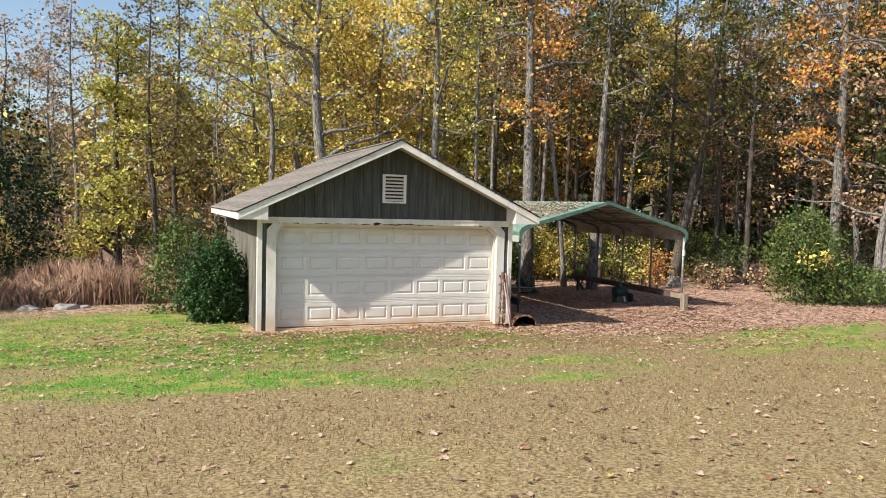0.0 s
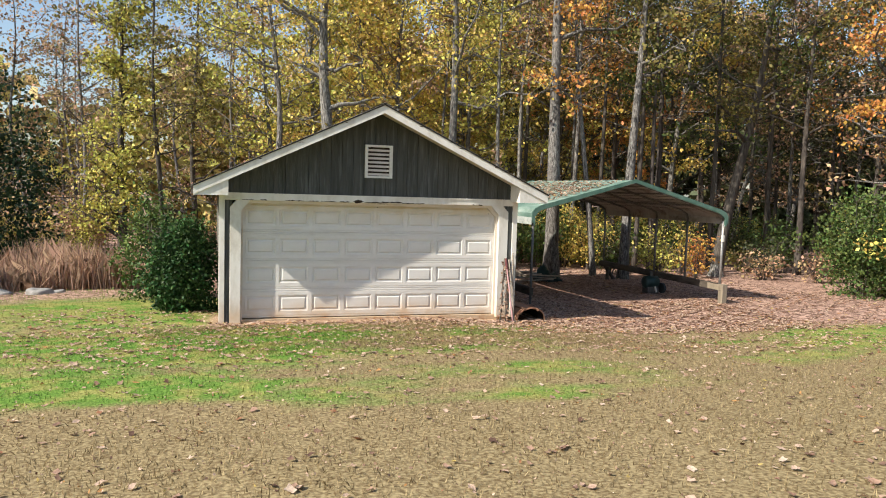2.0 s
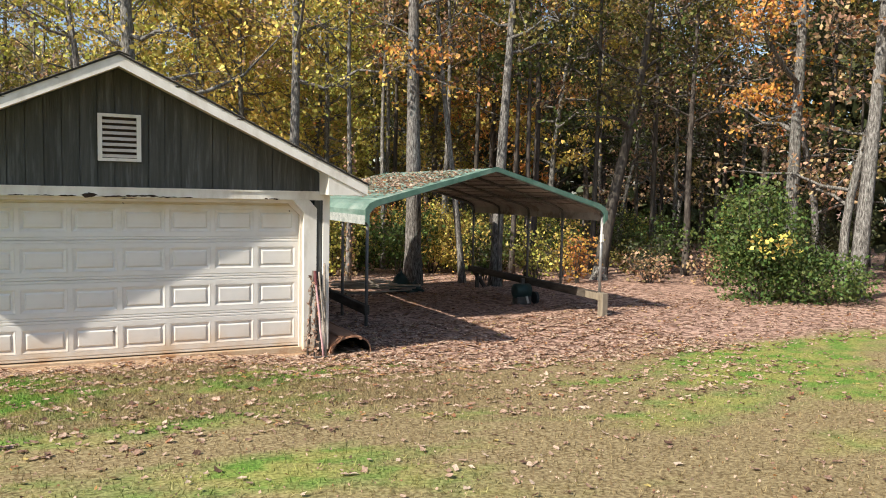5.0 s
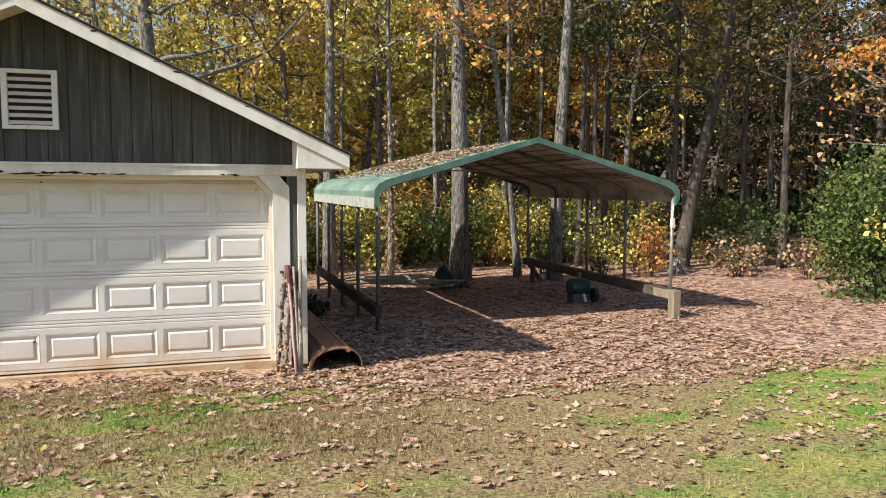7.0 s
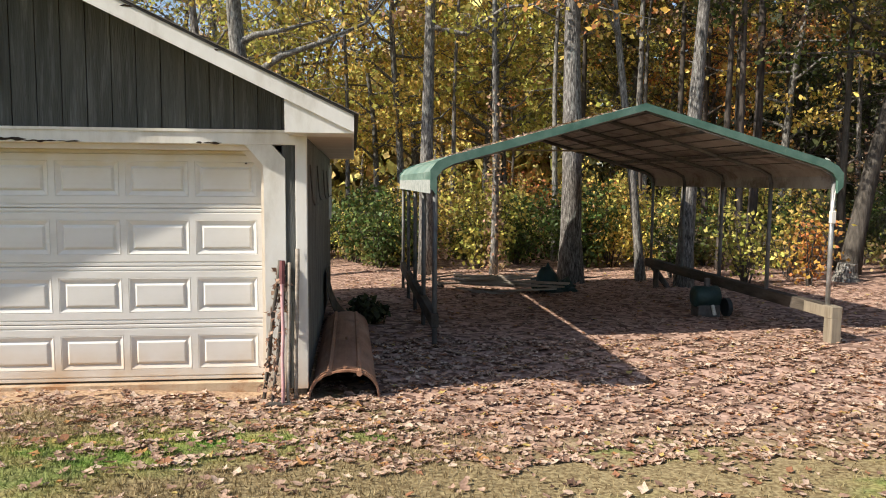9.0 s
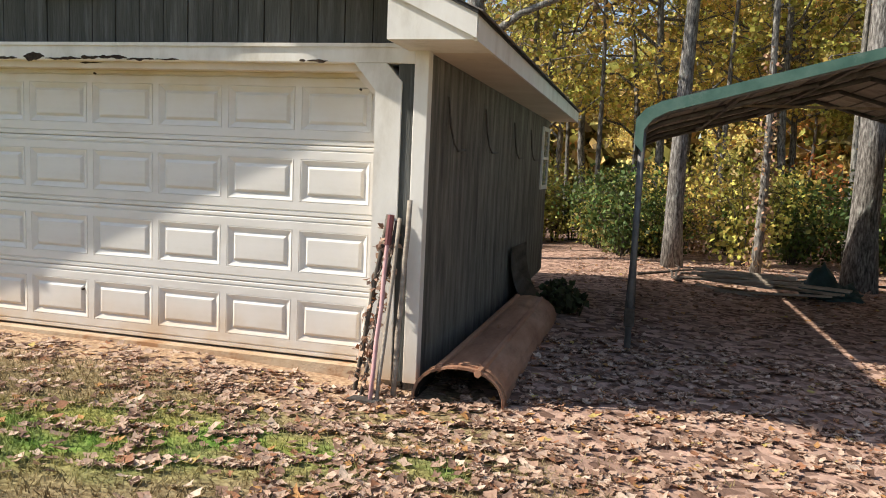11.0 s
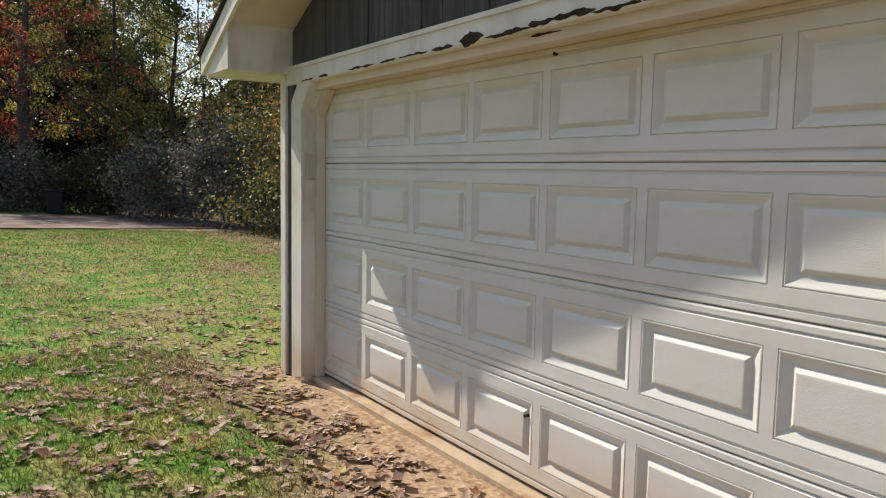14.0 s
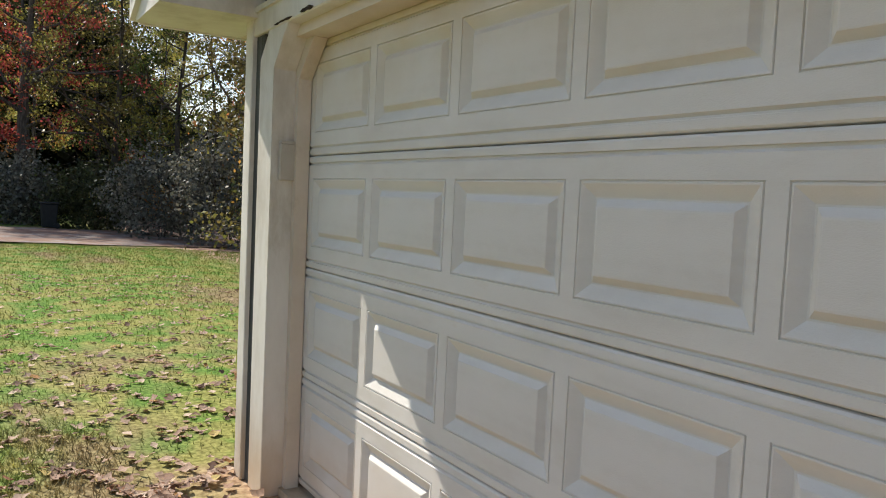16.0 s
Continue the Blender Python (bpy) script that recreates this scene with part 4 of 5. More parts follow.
def build_undergrowth():
    protos = [make_shrub(51, 2.6, 2.2, "lime", 1150, "yellow-green sapling thicket in leaf litter"), make_shrub(52, 2.2, 2.2, "bush", 1250, "green undergrowth at the wood's edge"),
              make_shrub(53, 3.2, 2.4, "yellow", 1150, "yellow-leaved saplings at the wood's edge"), make_shrub(54, 2.4, 2.2, "rust", 900, "brown-leaved brush at the wood's edge"),
              make_shrub(55, 1.2, 1.8, "olive", 1100, "low olive undergrowth in leaf litter"), make_shrub(56, 3.0, 2.4, "deep", 1250, "dark green understorey bush"),
              make_shrub(57, 2.8, 2.2, "orange", 1000, "orange-leaved sapling at the wood's edge")]
    random.seed(9)
    used = set()

    def sow(count, x0, x1, y0, y1, kinds):
        for i in range(count):
            x, y = random.uniform(x0, x1), random.uniform(y0, y1)
            k = random.choice(kinds)
            if k in used:
                plant(protos[k], x, y, random.uniform(0, 6.28), random.uniform(0.65, 1.2))
            else:
                used.add(k)
                settle(protos[k], x, y)
    sow(20, 3.5, 13, 12.6, 15.6, (0, 1, 2, 4, 1, 0))
    sow(8, 11, 17, 11.5, 14.5, (0, 2, 1, 4))
    sow(22, -0.5, 9, 15.0, 21, (0, 1, 2, 0, 3, 4))
    sow(8, 0, 7, 18, 25, (0, 2, 1))
    sow(18, 9, 17, 14, 20, (0, 1, 1, 2, 3, 6))
    sow(22, 14.5, 26, 7.5, 14, (1, 5, 5, 3, 4, 0))
    sow(14, 17, 28, -2, 7, (5, 1, 3, 5))
    sow(26, -16, -1, 16.5, 24, (3, 3, 4, 1, 3, 0))
    sow(34, -22, 36, 21, 34, (0, 1, 3, 5, 5, 2))
    sow(24, -56, -40, -9, 14, (0, 2, 5, 6, 1))


build_undergrowth()


def build_brush():
    """Small bushes and dry brush between the carport and the wood."""
    for i, (x, y, h, w, leaf, n, label) in enumerate((
            (12.0, 8.6, 1.9, 1.5, "lime", 520, "yellow-green sapling beside the stump"), (13.3, 8.3, 1.6, 1.3, "orange", 420, "small orange-leaved bush by the stump"),
            (11.0, 10.2, 1.7, 1.7, "green", 800, "leafy green sapling behind the carport"), (15.6, 7.6, 1.1, 1.8, "rust", 420, "dry brown brush at the wood's edge"),
            (17.0, 6.6, 1.2, 1.8, "rust", 420, "dry brown brush at the wood's edge"), (13.9, 10.0, 2.0, 1.8, "yellow", 500, "thin yellow sapling at the wood's edge"),
            (8.0, 14.0, 1.5, 1.6, "green", 700, "low green bush behind the carport"), (3.48, 4.0, 0.38, 0.5, "deep", 700, "low dark weeds beside the leaning sheet"), (16.6, 8.6, 1.5, 1.7, "deep", 600, "low dark bush at the wood's edge"))):
        settle(make_shrub(90 + i, h, w, leaf, n, label, size=(0.07, 0.15), stems=9, group="brush behind the carport"), x, y)


build_brush()


def build_far_woods():
    """Distant wooded slope that closes the view between the trunks."""
    n = 60000
    a = np.concatenate([rng.uniform(math.radians(-75), math.radians(130), n // 3), rng.uniform(math.radians(62), math.radians(112), n // 3), rng.uniform(math.radians(-75), math.radians(2), n // 3)])
    r = rng.uniform(50, 66, n)
    hi = 9 + 4 * np.sin(a * 9) + 3 * np.sin(a * 23 + 1) + np.where((a > 1.08) & (a < 1.96), 5, 0) + 9 * np.clip((0.06 - a) / 0.2, 0, 1)
    c = np.stack([-4 - np.sin(a) * r, -4 + np.cos(a) * r, -2 + rng.uniform(0, 1, n) ** 0.9 * hi], axis=1)
    # lit and shaded stretches of the slope are painted with pale and dark leaves
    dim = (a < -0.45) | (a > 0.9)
    for pick, leaf, label in ((~dim, "distant", "distant wooded slope in mixed autumn colours"), (dim, "deep", "distant wooded slope with shade in its dark green leaves")):
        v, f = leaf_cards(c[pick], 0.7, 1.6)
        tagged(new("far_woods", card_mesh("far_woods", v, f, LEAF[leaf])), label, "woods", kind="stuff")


build_far_woods()


def build_shrubs():
    one = dict(group="", name="shrub")
    settle(make_shrub(61, 1.95, 1.40, "holly", 13000, "dense dark green evergreen shrub against the garage", size=(0.045, 0.095), hollow=0.5, **one), -3.58, 1.75)
    settle(make_shrub(62, 2.7, 2.0, "bush", 3600, "taller light green shrub behind the evergreen", size=(0.05, 0.11), hollow=0.3, **one), -4.3, 4.2)
    settle(make_shrub(63, 6.6, 5.2, "dark", 11000, "large dark evergreen beside the meadow", size=(0.08, 0.18), hollow=0.6, **one), -10.3, 12.5)
    settle(make_shrub(64, 1.4, 3.2, "lime", 2600, "low bright green bush by the meadow", size=(0.06, 0.12), hollow=0.3, **one), -8.4, 14.2)
    bush = settle(make_shrub(65, 3.3, 2.6, "bush", 8500, "large green bush with yellowing leaves", size=(0.06, 0.13), hollow=0.35, **one), 15.2, 3.0)
    c = np.array([-0.75, -1.15, 1.55]) + rng.normal(size=(90, 3)) * np.array([0.34, 0.16, 0.16])
    v, f = leaf_cards(c, 0.07, 0.15)
    hang("yellow_leaves", card_mesh("yellow_leaves", v, f, LEAF["yellow"]), bush, "turned yellow leaves on one side")
    settle(make_shrub(67, 1.5, 3.2, "bush", 4200, "low spreading green bush beside a tree", size=(0.06, 0.13), hollow=0.45, **one), 16.4, 2.4)
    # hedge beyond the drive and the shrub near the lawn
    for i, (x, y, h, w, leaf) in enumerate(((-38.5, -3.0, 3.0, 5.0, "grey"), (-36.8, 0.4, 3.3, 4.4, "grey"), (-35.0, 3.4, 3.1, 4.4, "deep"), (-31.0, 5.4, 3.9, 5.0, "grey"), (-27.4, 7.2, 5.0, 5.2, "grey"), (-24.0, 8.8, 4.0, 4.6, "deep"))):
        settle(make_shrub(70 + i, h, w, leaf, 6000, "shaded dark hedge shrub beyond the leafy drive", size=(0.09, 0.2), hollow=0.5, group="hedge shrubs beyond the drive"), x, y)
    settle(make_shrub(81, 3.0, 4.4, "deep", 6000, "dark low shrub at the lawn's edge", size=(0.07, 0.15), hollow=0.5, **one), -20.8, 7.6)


build_shrubs()


# ---- loose things ----
DARK_METAL = material("dark_tool_steel", [(0.06, 0.055, 0.05), (0.13, 0.12, 0.11)], 9, 0.55, metal=0.4)
def build_culvert():
    """A ribbed half-round steel trough lying mouth down along the garage wall."""
    base = ground_z(3.3, 1.5)
    c = thing("culvert", (3.32, 1.5, base), "rusty brown half-round steel culvert lying beside the garage", "culvert")
    n, y0, y1 = 14, -0.34, 3.35
    prof = []
    for i in range(n + 1):
        a = math.pi * i / n
        prof.append((-0.315 * math.cos(a), 0.30 * math.sin(a) ** 0.72))

    def shell(lo, hi, out, inn, shift=0.0):
        bm = bmesh.new()
        rows = []
        for y in (lo, hi):
            cx = 3.215 - 0.006 * (y - y0) + shift
            z = ground_z(cx, y) - 0.04
            rows.append(([bm.verts.new((cx + a * out, y + 0.18 * (a > 0) * a, z + b * out)) for a, b in prof], [bm.verts.new((cx + a * inn, y + 0.18 * (a > 0) * a, z + b * inn)) for a, b in prof]))
        (o0, i0), (o1, i1) = rows
        for k in range(n):
            bm.faces.new((o0[k], o0[k + 1], o1[k + 1], o1[k]))
            bm.faces.new((i0[k], i1[k], i1[k + 1], i0[k + 1]))
            bm.faces.new((o0[k], i0[k], i0[k + 1], o0[k + 1]))
            bm.faces.new((o1[k], o1[k + 1], i1[k + 1], i1[k]))
        for k in (0, n):
            bm.faces.new((o0[k], o1[k], i1[k], i0[k]))
        return bm
    part("shell", shell(y0, y1, 1.0, 0.985), RUST, c, smooth=False)
    # added near-black skin paints the shade inside the trough
    part("lining", shell(y0 + 0.02, y1 - 0.02, 0.98, 0.97), INNER_SHADE, c)
    for y in (y0 + 0.005, y0 + 0.09):
        part("end_band", shell(y, y + 0.045, 1.04, 1.004), RUST, c, "paler rust band")
    for k in (5, 9):
        a = math.pi * k / n
        x, z = 3.215 - 0.315 * math.cos(a), 0.30 * math.sin(a) ** 0.72
        part("seam_rib", tube([(x, y0 + 0.02, ground_z(x, y0) + z - 0.04), (x - 0.022, y1 - 0.02, ground_z(x, y1) + z - 0.04)], 0.028, 6), RUST, c)
    for y in (y0 + 0.07, 1.2):
        part("bolt", tube([(3.22, y, ground_z(3.3, y) + 0.255), (3.22, y, ground_z(3.3, y) + 0.285)], 0.016, 6), RUST, c)
    # a bent sheet leans on the wall behind it
    s = thing("steel_sheet", (3.1, 4.1, ground_z(3.1, 4.1)), "curved dark steel sheet leaning on the garage wall", "metal sheet")
    bm = bmesh.new()
    rows = []
    for k in range(9):
        u = k / 8
        x, z = 2.91 + 0.42 * u ** 2.2, 0.80 * (1 - u) ** 1.5
        rows.append([bm.verts.new((x + o, y, ground_z(3.1, y) + z - 0.02)) for y in (3.55, 4.75) for o in (0, 0.012)])
    for a, b in zip(rows, rows[1:]):
        for i, j in ((0, 2), (3, 1), (1, 0), (2, 3)):
            bm.faces.new((a[i], a[j], b[j], b[i]))
    bm.faces.new(rows[0])
    bm.faces.new(rows[-1][::-1])
    part("sheet", bm, OLD_WOOD, s)


build_culvert()

PINK = material("faded_pink_paint", [(0.45, 0.24, 0.24), (0.58, 0.36, 0.35)], 9, 0.6, bump=0.1)
MAROON = material("maroon_grip", [(0.10, 0.03, 0.03), (0.18, 0.06, 0.06)], 9, 0.7)
PLASTIC = material("beige_plastic", [(0.46, 0.42, 0.35), (0.54, 0.50, 0.43)], 6, 0.5, bump=0.03)
TARP = material("dark_green_tarp", [(0.012, 0.028, 0.025), (0.026, 0.055, 0.048)], 5, 0.5, bump=0.3, bump_scale=20)
BIN = material("dark_bin_plastic", [(0.018, 0.022, 0.024), (0.03, 0.035, 0.036)], 6, 0.5, bump=0.05)
STONE = material("pale_field_stone", [(0.22, 0.21, 0.19), (0.40, 0.38, 0.35)], 5, 0.9, bump=0.5)
DRIVE = material("leaf_strewn_gravel", [(0.24, 0.20, 0.18), (0.38, 0.34, 0.31)], 5, 0.95, bump=0.5, bump_scale=50, stain=(0.26, 0.155, 0.11), stain_scale=0.8, stain_edge=(0.40, 0.54))
WINDOW = material("dusty_window_pane", [(0.10, 0.11, 0.11), (0.18, 0.19, 0.18)], 5, 0.25, bump=0)


def build_tools():
    def lean(name, label, category, base, top, r, mat, extra=None):
        z = ground_z(base[0], base[1])
        t = thing(name, (base[0], base[1], z), label, category, "poles leaning on the garage corner")
        p0, p1 = Vector((base[0], base[1], z - 0.02)), Vector(top)
        pts = [p0.lerp(p1, k / 6) + Vector((random.uniform(-1, 1), random.uniform(-1, 1), 0)) * r * 0.35 * (0 < k < 6) for k in range(7)]
        part("shaft", tube(pts, r, 8), mat, t, smooth=True)
        if extra:
            extra(t, p0, p1)
        return t

    def grip(t, p0, p1):
        part("grip", tube([p0.lerp(p1, 0.84), p0.lerp(p1, 1.005)], 0.026, 8), MAROON, t, "maroon painted end")

    def blade(t, p0, p1):
        part("blade", prism([(p0.x - 0.20, p0.y - 0.05), (p0.x + 0.02, p0.y - 0.06), (p0.x + 0.03, p0.y + 0.02), (p0.x - 0.17, p0.y + 0.04)], p0.z + 0.02, p0.z + 0.045, axis="z"), DARK_METAL, t, "dark flat blade")

    def vine(t, p0, p1):
        bm = bmesh.new()
        turns = [p0.lerp(p1, k / 40) + Vector((math.cos(k * 0.9), math.sin(k * 0.9), 0)) * random.uniform(0.014, 0.03) for k in range(4, 38)]
        tube(turns, 0.004, 4, bm)
        part("vine", bm, DARK_BARK, t, "dry vine wound round the pole")
        c = np.array([turns[random.randrange(len(turns))][:] for _ in range(130)]) + rng.normal(size=(130, 3)) * 0.012
        v, f = leaf_cards(c - np.array(ORIGIN[t][:]), 0.03, 0.07)
        hang("dry_leaves", card_mesh("dry_leaves", v, f, FALLEN), t)
    lean("pole", "dark stick wound with dry vine leaning on the post", "pole", (2.50, -0.42), (2.635, -0.205, 1.14), 0.017, DARK_BARK, vine)
    lean("pole", "faded pink pole with a maroon end", "pole", (2.69, -0.62), (2.655, -0.21, 1.13), 0.016, PINK, grip)
    lean("hoe", "grey wooden handle with a dark flat blade at the foot", "garden tool", (2.73, -0.60), (2.72, -0.21, 1.12), 0.015, GREY_WOOD, blade)
    lean("pole", "weathered grey pole leaning on the corner board", "pole", (2.78, -0.40), (2.795, -0.225, 1.25), 0.019, GREY_WOOD)
    lean("pole", "brown branch leaning on the door post", "pole", (2.58, -0.50), (2.70, -0.205, 1.10), 0.014, DARK_BARK, vine)


build_tools()


def build_fixings():
    """Wire hooks, window, keypad, knobs and peeled paint on the garage."""
    for k, (y, z) in enumerate(((0.40, 2.02), (1.82, 2.04), (3.5, 2.02), (4.85, 2.02))):
        h = thing("wall_hook", (HALF + 0.02, y, z - 0.4), "dark bent wire hook on the side wall", "hook", "hooks on the side wall")
        x = HALF + 0.012
        part("wire", tube([(x, y, z), (x + 0.01, y + 0.05, z - 0.22), (x + 0.015, y + 0.16, z - 0.34), (x + 0.03, y + 0.24, z - 0.40), (x + 0.06, y + 0.40, z - 0.39)], 0.009, 6), DARK_METAL, h)
    w = part("window", box(HALF + 0.001, HALF + 0.012, 6.18, 6.78, 1.26, 2.08), WINDOW, garage, "small white-framed side window")
    for a in ((6.12, 6.18, 1.20, 2.14), (6.78, 6.84, 1.20, 2.14), (6.18, 6.78, 1.20, 1.26), (6.18, 6.78, 2.08, 2.14), (6.18, 6.78, 1.65, 1.69)):
        part("frame", box(HALF - 0.002, HALF + 0.03, *a), WHITE, w)
    key = thing("keypad", (-2.50, -0.10, 1.48), "beige plastic keypad on the door jamb", "keypad")
    part("cover", box(-2.499, -2.478, -0.145, -0.055, 1.48, 1.66), PLASTIC, key, bevel=0.008)
    part("hinge", box(-2.499, -2.474, -0.14, -0.06, 1.655, 1.668), PLASTIC, key)
    # the bottom-row one is a small dent, its dark spot drawn as a bolt head
    for x, z in ((-0.08, 0.345), (2.32, 2.02), (0.05, 2.105)):
        k = thing("door_knob", (x, 0.015, z), "small dark bolt and dent mark on the garage door", "bolt", "bolts on the door")
        part("head", tube([(x, 0.022, z), (x, -0.008, z)], 0.009, 8), ROT_AND_SHADE, k)
    random.seed(21)

    def chip(cx, cz, w, h, y, parent):
        """A ragged bare patch with a wandering outline."""
        n = max(8, int(w / 0.012))
        s = random.uniform(0, 90)

        def reach(i, k):
            x = cx - w / 2 + w * i / n
            return 0.5 * h * max(0.12, 0.55 + 1.1 * noise.noise(Vector((x * 16, s, k))) + 0.35 * noise.noise(Vector((x * 60, s, k)))) * min(1, 4 * min(i, n - i) / n + 0.1)
        up = [(cx - w / 2 + w * i / n, cz + reach(i, 0.3) + 0.001) for i in range(n + 1)]
        lo = [(cx - w / 2 + w * i / n, cz - reach(i, 7.1) - 0.001) for i in range(n + 1)]
        part("peeled_patch", prism(lo + up[::-1], y, y + 0.004), ROT_AND_SHADE, parent, "bare dark wood where the paint has peeled")
    hb = bpy.data.objects["header_beam"]
    y = FRONT - 0.009
    for x, w, h in ((-2.38, 0.22, 0.018), (-2.10, 0.14, 0.022), (-1.55, 0.34, 0.020), (-1.20, 0.18, 0.022), (-0.92, 0.30, 0.016), (-0.62, 0.20, 0.03), (-0.36, 0.20, 0.06), (-0.08, 0.34, 0.028), (0.16, 0.16, 0.045), (0.36, 0.26, 0.032), (0.60, 0.26, 0.03), (0.84, 0.2, 0.014), (1.94, 0.05, 0.018), (2.06, 0.16, 0.022)):
        chip(x, 2.196 + (0.012 if h > 0.03 else 0), w, h, y, hb)
    for x, w in ((0.12, 0.2),):
        chip(x, 2.172, w, 0.012, -0.1235, hb)
    for s in (-1, 1):
        for x in (1.28, 1.50, 0.7, 2.2):
            chip(s * x, rake_z(x) - 0.02 - random.uniform(0, 0.02), random.uniform(0.05, 0.12), 0.018, RAKE_Y - 0.017, garage)


build_fixings()


def build_yard_things():
    # under and behind the carport
    t = thing("tarp", (7.5, 8.0, ground_z(7.5, 8.0)), "crumpled dark green tarp heaped on the leaves", "tarp")
    bm = bmesh.new()
    bmesh.ops.create_icosphere(bm, subdivisions=4, radius=1)
    for v in bm.verts:
        p = v.co.copy()
        k = 1 + 0.5 * noise.noise(p * 1.7) + 0.22 * noise.noise(p * 4.5) + 0.08 * noise.noise(p * 11)
        tall = 0.20 + 0.50 * math.exp(-((p.x + 0.55) ** 2 + p.y ** 2) * 7) + 0.10 * noise.noise(p * 6)
        v.co = Vector((7.5 + p.x * 0.46 * k, 8.0 + p.y * 0.36 * k, ground_z(7.5, 8.0) + max(-0.05, p.z * tall * k)))
    part("sheet", bm, TARP, t, smooth=True)
    random.seed(4)
    for i in range(9):
        a = random.uniform(-0.62, -0.15)
        x, y = 6.15 + random.uniform(-0.35, 0.5), 7.6 + random.uniform(-0.45, 0.45)
        L, w = random.uniform(0.5, 1.15), random.uniform(0.05, 0.10)
        z = ground_z(x, y) + 0.02 + 0.036 * i
        p = thing("plank", (x, y, ground_z(x, y)), "grey weathered plank in a loose pile", "plank", "planks piled behind the carport")
        bm = box(-L, L, -w, w, 0, 0.03)
        bmesh.ops.transform(bm, matrix=pose(x, y, z, random.uniform(-6, 6), random.uniform(-5, 5), math.degrees(a)), verts=bm.verts)
        part("board", bm, GREY_WOOD, p)
    for i in range(9):
        x, y = random.uniform(5.0, 9.0), random.uniform(8.6, 10.4)
        a, L = random.uniform(0, 3.1), random.uniform(0.5, 1.2)
        b = thing("fallen_branch", (x, y, ground_z(x, y)), "thin grey fallen branch on the leaves", "branch", "branches fallen in the litter")
        pts = [(x + math.cos(a) * L * k + random.uniform(-.06, .06), y + math.sin(a) * L * k, ground_z(x, y) + 0.05 + 0.04 * random.random()) for k in (-1, -0.4, 0.2, 0.6, 1)]
        part("wood", tube(pts, [0.03, 0.026, 0.02, 0.014, 0.006], 6), DARK_BARK, b)
    x, y = 9.0, 4.4
    g = ground_z(x, y)
    m = thing("old_engine", (x, y, g), "dark green old engine unit standing in the leaves", "engine")
    part("housing", tube([(x - 0.22, y, g + 0.32), (x - 0.19, y, g + 0.32), (x + 0.19, y, g + 0.32), (x + 0.22, y, g + 0.32)], [0.12, 0.18, 0.18, 0.12], 14), TARP, m, smooth=True)
    part("base", box(x - 0.18, x + 0.2, y - 0.14, y + 0.14, g - 0.02, g + 0.2), DARK_METAL, m, bevel=0.02)
    part("stem", tube([(x + 0.02, y, g + 0.4), (x + 0.02, y, g + 0.62)], 0.05, 8), DARK_METAL, m)
    part("wheel", tube([(x + 0.27, y - 0.12, g + 0.16), (x + 0.34, y - 0.12, g + 0.16)], 0.15, 14), BIN, m)
    part("spout", tube([(x + 0.05, y - 0.15, g + 0.2), (x + 0.06, y - 0.22, g + 0.05)], 0.03, 6), PLASTIC, m, "pale spout")
    # stump, stones
    x, y = 14.7, 9.0
    s = thing("tree_stump", (x, y, ground_z(x, y)), "pale cut tree stump at the wood's edge", "stump")
    part("wood", tube([(x, y, ground_z(x, y) - 0.1), (x, y, ground_z(x, y) + 0.15), (x + 0.02, y, ground_z(x, y) + 0.42)], [0.36, 0.25, 0.22], 14, wobble=0.08), BARK, s)
    for x, y, r in ((-7.0, 6.0, 0.34), (-6.6, 6.1, 0.2), (-7.9, 6.2, 0.26)):
        s = thing("stone", (x, y, ground_z(x, y)), "pale field stone at the meadow's edge", "stone", "stones by the meadow")
        bm = bmesh.new()
        bmesh.ops.create_icosphere(bm, subdivisions=3, radius=1)
        for v in bm.verts:
            k = 1 + 0.35 * noise.noise(v.co * 1.6 + Vector((x, y, 0)))
            v.co = Vector((x + v.co.x * r * k, y + v.co.y * r * 0.7 * k, ground_z(x, y) + v.co.z * r * 0.5 * k))
        part("rock", bm, STONE, s, smooth=True)
    # white switch box and cable on the front carport post
    px = CX + CHALF - 0.04
    b = thing("switch_box", (px, CY0 - 0.06, 1.35), "small white switch box on the carport post", "switch box")
    part("case", box(px - 0.075, px - 0.005, CY0 - 0.10, CY0 - 0.035, 1.35, 1.52), WHITE, b, bevel=0.01)
    part("cable", tube([(px - 0.03, CY0 - 0.05, 1.52), (px - 0.01, CY0 - 0.05, 1.75), (px + 0.03, CY0 - 0.04, 1.95)], 0.008, 5), WHITE, b)
    # loose batten lying across the carport frame
    s = thing("batten", (6.1, 4.6, 2.40), "pale wooden batten laid across the carport rafters", "batten")
    part("wood", box(5.35, 7.0, 4.55, 4.60, 2.36, 2.385), PALE_WOOD, s)
    # wheeled bin by the hedge
    x, y = -33.9, 1.55
    g = ground_z(x, y)
    w = thing("wheelie_bin", (x, y, g), "dark plastic wheeled bin beside the hedge", "bin")
    bm = box(x - 0.33, x + 0.33, y - 0.32, y + 0.32, g + 0.04, g + 1.0)
    for v in bm.verts:
        if v.co.z < g + 0.5:
            v.co.x, v.co.y = x + (v.co.x - x) * 0.8, y + (v.co.y - y) * 0.8
    part("body", bm, BIN, w, bevel=0.03)
    part("lid", box(x - 0.36, x + 0.36, y - 0.36, y + 0.35, g + 1.0, g + 1.08), BIN, w, bevel=0.025)
    for s in (-1, 1):
        part("wheel", tube([(x + s * 0.27, y + 0.28, g + 0.12), (x + s * 0.34, y + 0.28, g + 0.12)], 0.12, 12), BIN, w)
    # leaf-strewn drive
    v, f = [], []
    for k in range(41):
        y = -30 + k
